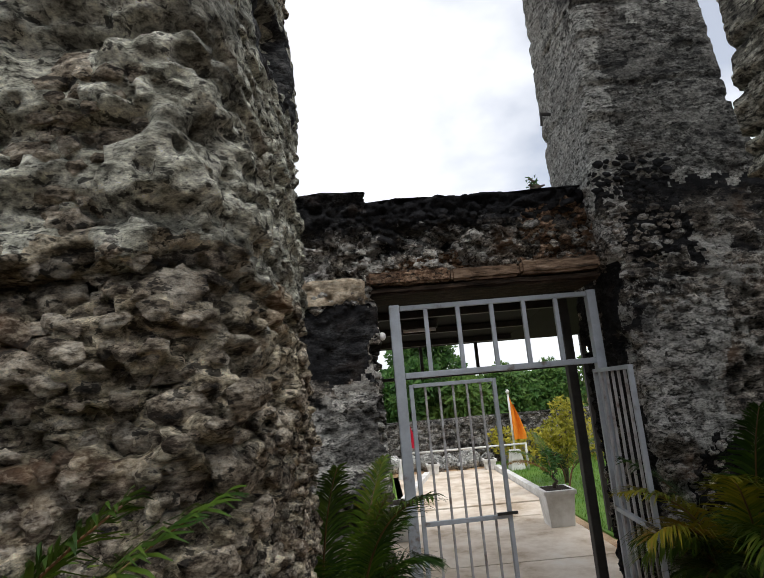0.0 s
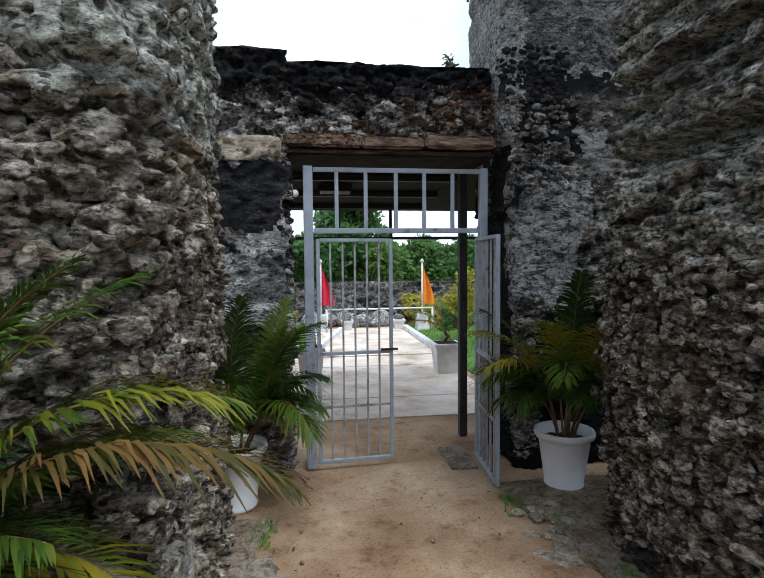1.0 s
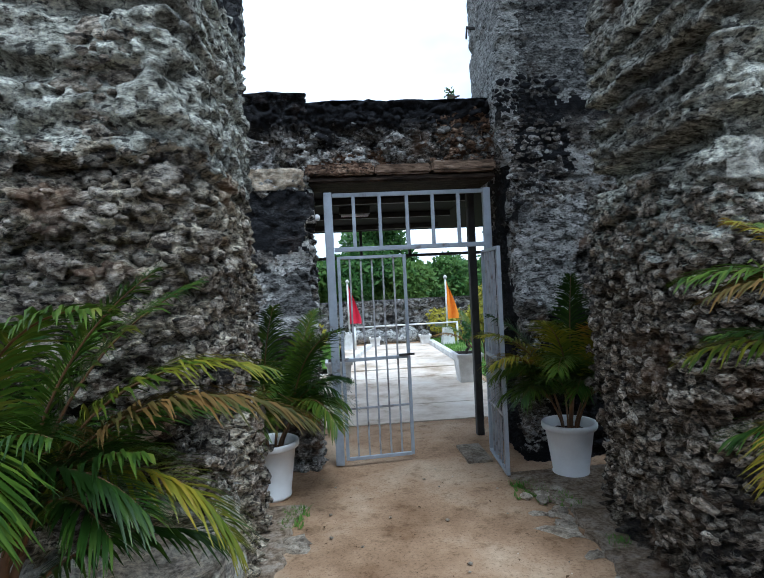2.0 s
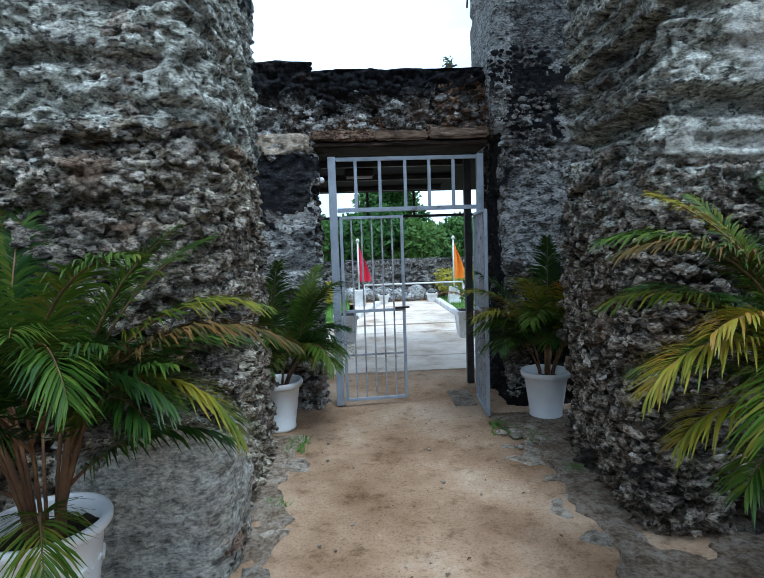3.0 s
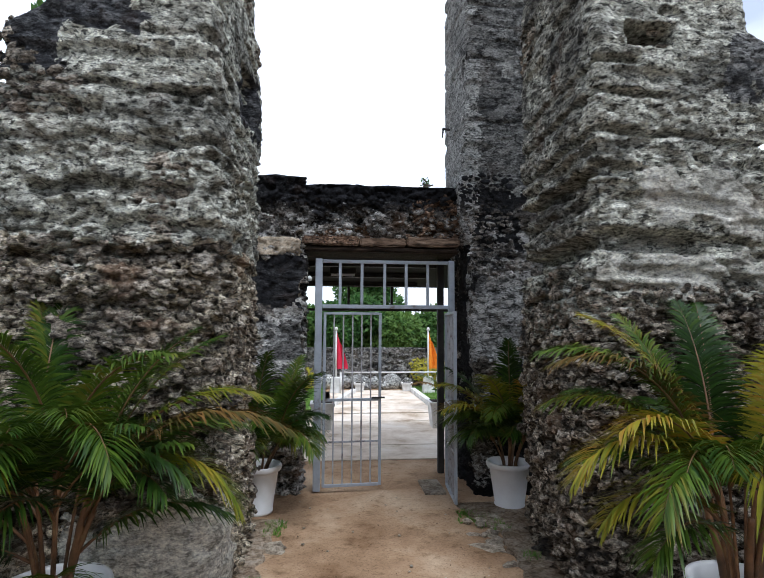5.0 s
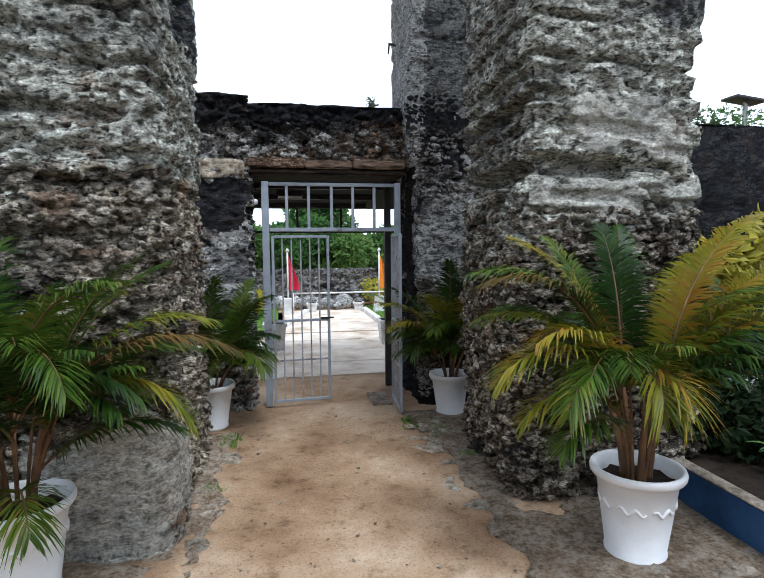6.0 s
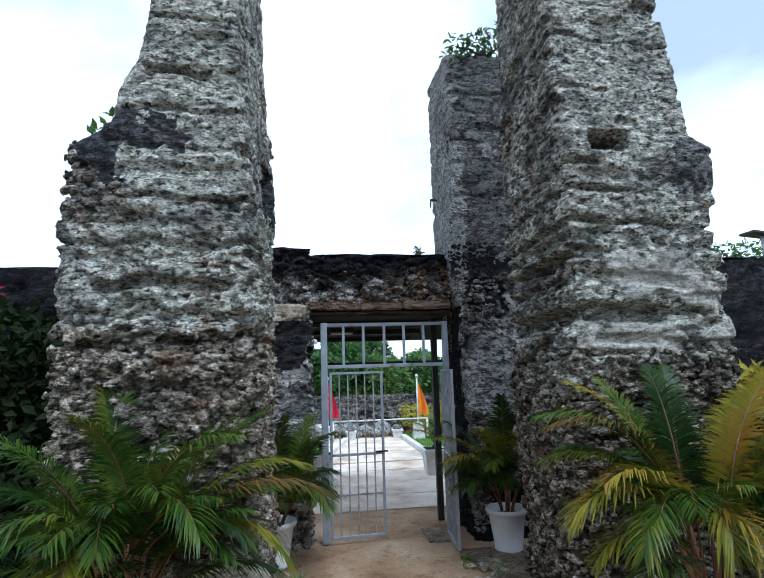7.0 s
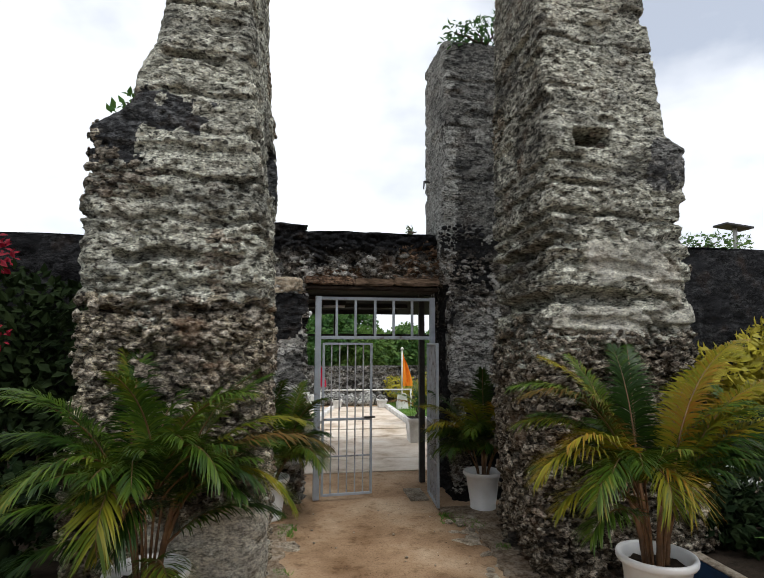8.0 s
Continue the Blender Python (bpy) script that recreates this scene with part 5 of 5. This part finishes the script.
# Green and flowering shrubs use the same shade-darkened leaf colour.
shrub("green_shrub", "shade-darkened green shrub filling the bed", "shrub", (3.4, -1.6, 0.0), [(0, 0, 0.4, 0.4), (0.7, 0.2, 0.6, 0.5), (1.5, 0.1, 0.7, 0.6), (-0.5, 0.1, 0.3, 0.3)], 2600, 0.11, LEAF_SHADED, 52, 4)
shrub("flowering_shrub", "tall shade-darkened shrub covering the boundary wall", "shrub", (-3.5, -1.0, 0.0), [(0, 0, 0.6, 0.7), (-0.8, 0, 1.2, 0.8), (0.4, 0.2, 1.3, 0.6), (-0.5, 0.3, 2.0, 0.7), (-1.4, 0.2, 2.3, 0.7), (-1.8, 0, 0.7, 0.9), (0.3, 0.3, 2.1, 0.4)], 9000, 0.11, LEAF_SHADED, 53, 6)
shrub("bougainvillea", "red flowering bougainvillea spray on the wall", "shrub", (-3.75, -1.2, 0.0), [(-0.1, 0, 2.65, 0.25), (-0.45, 0.1, 2.8, 0.25), (0.2, -0.3, 1.9, 0.12), (-0.7, 0, 2.6, 0.3)], 700, 0.07, FLOWER, 54, 3)
shrub("wall_weed", "leafy weed rooted on the pylon top", "plant", (1.45, -0.15, 5.70), [(-0.15, 0, 0.22, 0.18), (-0.40, 0, 0.18, 0.15), (0.1, 0, 0.28, 0.2), (-0.52, -0.05, -0.02, 0.10)], 330, 0.10, LEAF, 55, 4)
shrub("wall_weed", "leafy weed rooted on the broken ledge", "plant", (-2.24, -2.30, 3.55), [(0, 0, 0.15, 0.09), (0.1, 0, 0.32, 0.07), (-0.1, 0, 0.05, 0.07)], 70, 0.07, LEAF, 56, 2)
shrub("wall_weed", "tiny weed on the gate wall top", "plant", (0.45, 0.05, 3.20), [(0, 0, 0.06, 0.04), (0.03, 0, 0.12, 0.03)], 24, 0.05, LEAF, 57, 2)
shrub("wall_weed", "green weeds growing along the boundary wall top", "plant", (4.75, 0.2, 3.18), [(0, 0, 0.1, 0.16), (0.3, 0, 0.12, 0.16), (-0.3, 0, 0.08, 0.14), (0.6, 0, 0.1, 0.15)], 500, 0.07, LEAF, 58, 2)

solar = thing("solar_light", "small solar panel lamp on a pole above the wall", "lamp", (5.33, 0.2, 3.1))
v, f = tube([(0, 0, -0.1), (0, 0, 0.42)], 0.03, 8)
part_mesh("pole", mesh_of("pole", v, f), WHITEWASH, solar)
bm = box_bm(-0.25, 0.2, -0.13, 0.13, 0.42, 0.45, 0.005)
bmesh.ops.rotate(bm, verts=bm.verts, matrix=Matrix.Rotation(radians(6), 3, "Y"), cent=(0, 0, 0.42))
part("panel", bm, DARK_STEEL, solar, "dark tilted panel")

bowl = thing("planter_bowl", "large white planter standing in the raised bed", "planter", (3.62, -1.8, 0.0))
v, f = lathe([(0.0, 0.1), (0.22, 0.1), (0.28, 0.2), (0.40, 0.50), (0.44, 0.52), (0.45, 0.56), (0.42, 0.58), (0.38, 0.56), (0.36, 0.48), (0.0, 0.47)], 40)
part_mesh("body", mesh_of("body", v, f), PLASTIC, bowl)
v, f = lathe([(0.0, 0.0), (0.2, 0.0), (0.2, 0.1), (0.0, 0.1)], 24)
part_mesh("foot", mesh_of("foot", v, f), DARK_STEEL, bowl)
palm("spreading dark palm growing in the planter bowl", (3.62, -1.8, 0.48), [
    (150, 55, 0.9, 80, 0), (200, 45, 0.9, 90, 0), (240, 55, 0.9, 90, 0), (100, 70, 0.9, 40, 0), (30, 60, 0.9, 70, 0), (320, 50, 0.9, 70, 0)], 3, 33, 0.2, (PALM, PALM_YELLOW, PALM_DRY), 0.25)

# ---- rubble in the walls ----
def set_rubble(parent, p, nrm, keep, near, mat, seed, count, single, size, label):
    poses = stone_poses(p, nrm, keep, count, size, seed)
    chosen = [m for m in poses if near(m.translation)][:single]
    ids = {id(m) for m in chosen}
    rest = [m for m in poses if id(m) not in ids]
    if rest:
        joined_stones("rubble", rest, mat, parent, label)
    STONE_JOBS.append((parent, chosen, mat))


def visible_side(p, nrm, inner):
    return (nrm[:, 1] < -0.3) | (nrm[:, 0] * inner > 0.3)


cl = vnoise(lp * 2.0 + 70)
set_rubble(left_pylon, lp, ln, visible_side(lp, ln, 1) & (lp[:, 2] > 0.02) & (((lp[:, 2] < 2.15) & (cl > 0.38) & ~((lp[:, 2] < 0.75) & (ln[:, 1] < -0.5))) | (cl > 0.74)) & (lp[:, 2] < 4.5),
           lambda c: c.z < 2.1 and c.y < -2.0, STONE_RUBBLE, 5, 2000, 300, (0.019, 0.056), "rounded coral rubble bedded in the wall")
cl = vnoise(rp * 2.0 + 90)
set_rubble(right_pylon, rp, rn, visible_side(rp, rn, -1) & (rp[:, 2] > 0.02) & (((rp[:, 2] < 1.95) & (cl > 0.30)) | (cl > 0.76)) & (rp[:, 2] < 4.5),
           lambda c: c.z < 2.0 and c.y < -1.7, STONE_RUBBLE, 6, 2600, 300, (0.019, 0.054), "rounded coral rubble bedded in the wall")
cl = vnoise(wp1 * 3.0 + 30)
set_rubble(wall_left, wp1, wn1, (wn1[:, 1] < -0.5) & (wp1[:, 0] > -1.5) & (wp1[:, 2] > 0.1) & (wp1[:, 2] < 3.1) & (cl > 0.45) & ((wp1[:, 2] < 1.1) | (wp1[:, 2] > 2.4)), lambda c: True, STONE_MOULD, 7, 220, 220, (0.016, 0.045), "")
cl = vnoise(wp2 * 3.0 + 30)
set_rubble(wall_over, wp2, wn2, (wn2[:, 1] < -0.5) & (wp2[:, 2] < 3.08) & (cl > 0.35), lambda c: True, STONE_MOULD, 8, 220, 220, (0.018, 0.05), "")
cl = vnoise(bp * 3.0 + 30)
set_rubble(rear_pylon, bp, bn, (bn[:, 1] < -0.5) & (bp[:, 0] < 1.3) & (bp[:, 2] > 0.1) & (bp[:, 2] < 3.3) & (cl > 0.35) & ((bp[:, 2] < 1.3) | (bp[:, 2] > 2.2)), lambda c: True, STONE_MOULD, 9, 260, 260, (0.016, 0.042), "")

# ---- loose stones, leaves and litter on the ground ----
rs = np.random.RandomState(77)
for k in range(46):
    if k < 30:
        x, y = rs.uniform(0.95, 1.9), rs.uniform(-3.75, -3.45)
    else:
        x, y = rs.uniform(0.62, 0.9), rs.uniform(-1.5, -0.8)
    s = rs.uniform(0.012, 0.045)
    ob = new("pebble", rock_mesh(k % 9, PALE_FLAG))
    ob.matrix_world = Matrix.Translation((x, y, s * 0.25)) @ Matrix.Rotation(rs.rand() * 6.28, 4, "Z") @ Matrix.Diagonal((s * 1.3, s, s * 0.6, 1))
    tagged(ob, "pale loose stone lying on the earth", "stone", "loose stones")
for k in range(60):
    x, y, q = rs.uniform(-1.05, 0.85), rs.uniform(-3.9, -0.2), rs.uniform(0.004, 0.013)
    ob = new("pebble", rock_mesh(k % 9, PALE_FLAG))
    ob.matrix_world = Matrix.Translation((x, y, q * 0.2)) @ Matrix.Rotation(rs.rand() * 6.28, 4, "Z") @ Matrix.Diagonal((q * 1.2, q, q * 0.6, 1))
    tagged(ob, "tiny pale stone chip trodden into the earth", "stone", "stone chips")
for k in range(60):
    x, y = rs.uniform(-1.0, 0.9), rs.uniform(-4.0, -0.3)
    s = rs.uniform(0.008, 0.02)
    v = [(-1, 0, 0.0), (0, 0.45, 0.25), (1.1, 0, 0.05), (0, -0.45, 0.2), (0, 0, 0.05)]
    ob = new("dead_leaf", mesh_of("dead_leaf", v, [(0, 4, 1), (1, 4, 2), (2, 4, 3), (3, 4, 0)]))
    ob.data.materials.append(DEAD_LEAF)
    ob.matrix_world = Matrix.Translation((x, y, 0.004)) @ Matrix.Rotation(rs.rand() * 6.28, 4, "Z") @ Matrix.Diagonal((s, s, s, 1))
    tagged(ob, "small brown dead leaf on the ground", "leaf", "dead leaves")

for k in range(26):
    x, y = rs.uniform(0.62, 0.90) if k % 3 else rs.uniform(-1.10, -0.92), rs.uniform(-2.9, -0.8)
    a, b = rs.uniform(0.05, 0.13), rs.uniform(0.04, 0.09)
    ob = new("flagstone", rock_mesh(k % 9, PALE_FLAG))
    ob.matrix_world = Matrix.Translation((x, y, -0.012)) @ Matrix.Rotation(rs.rand() * 6.28, 4, "Z") @ Matrix.Diagonal((a, b, 0.022, 1))
    tagged(ob, "flat worn stone sunk in the wall foot", "stone", "flat stones along the walls")

# ---- single stones of the walls ----
for parent, poses, mat in STONE_JOBS:
    for k, m in enumerate(poses):
        ob = new("stone", rock_mesh(k % 9, mat))
        ob.parent = parent
        ob.matrix_basis = m
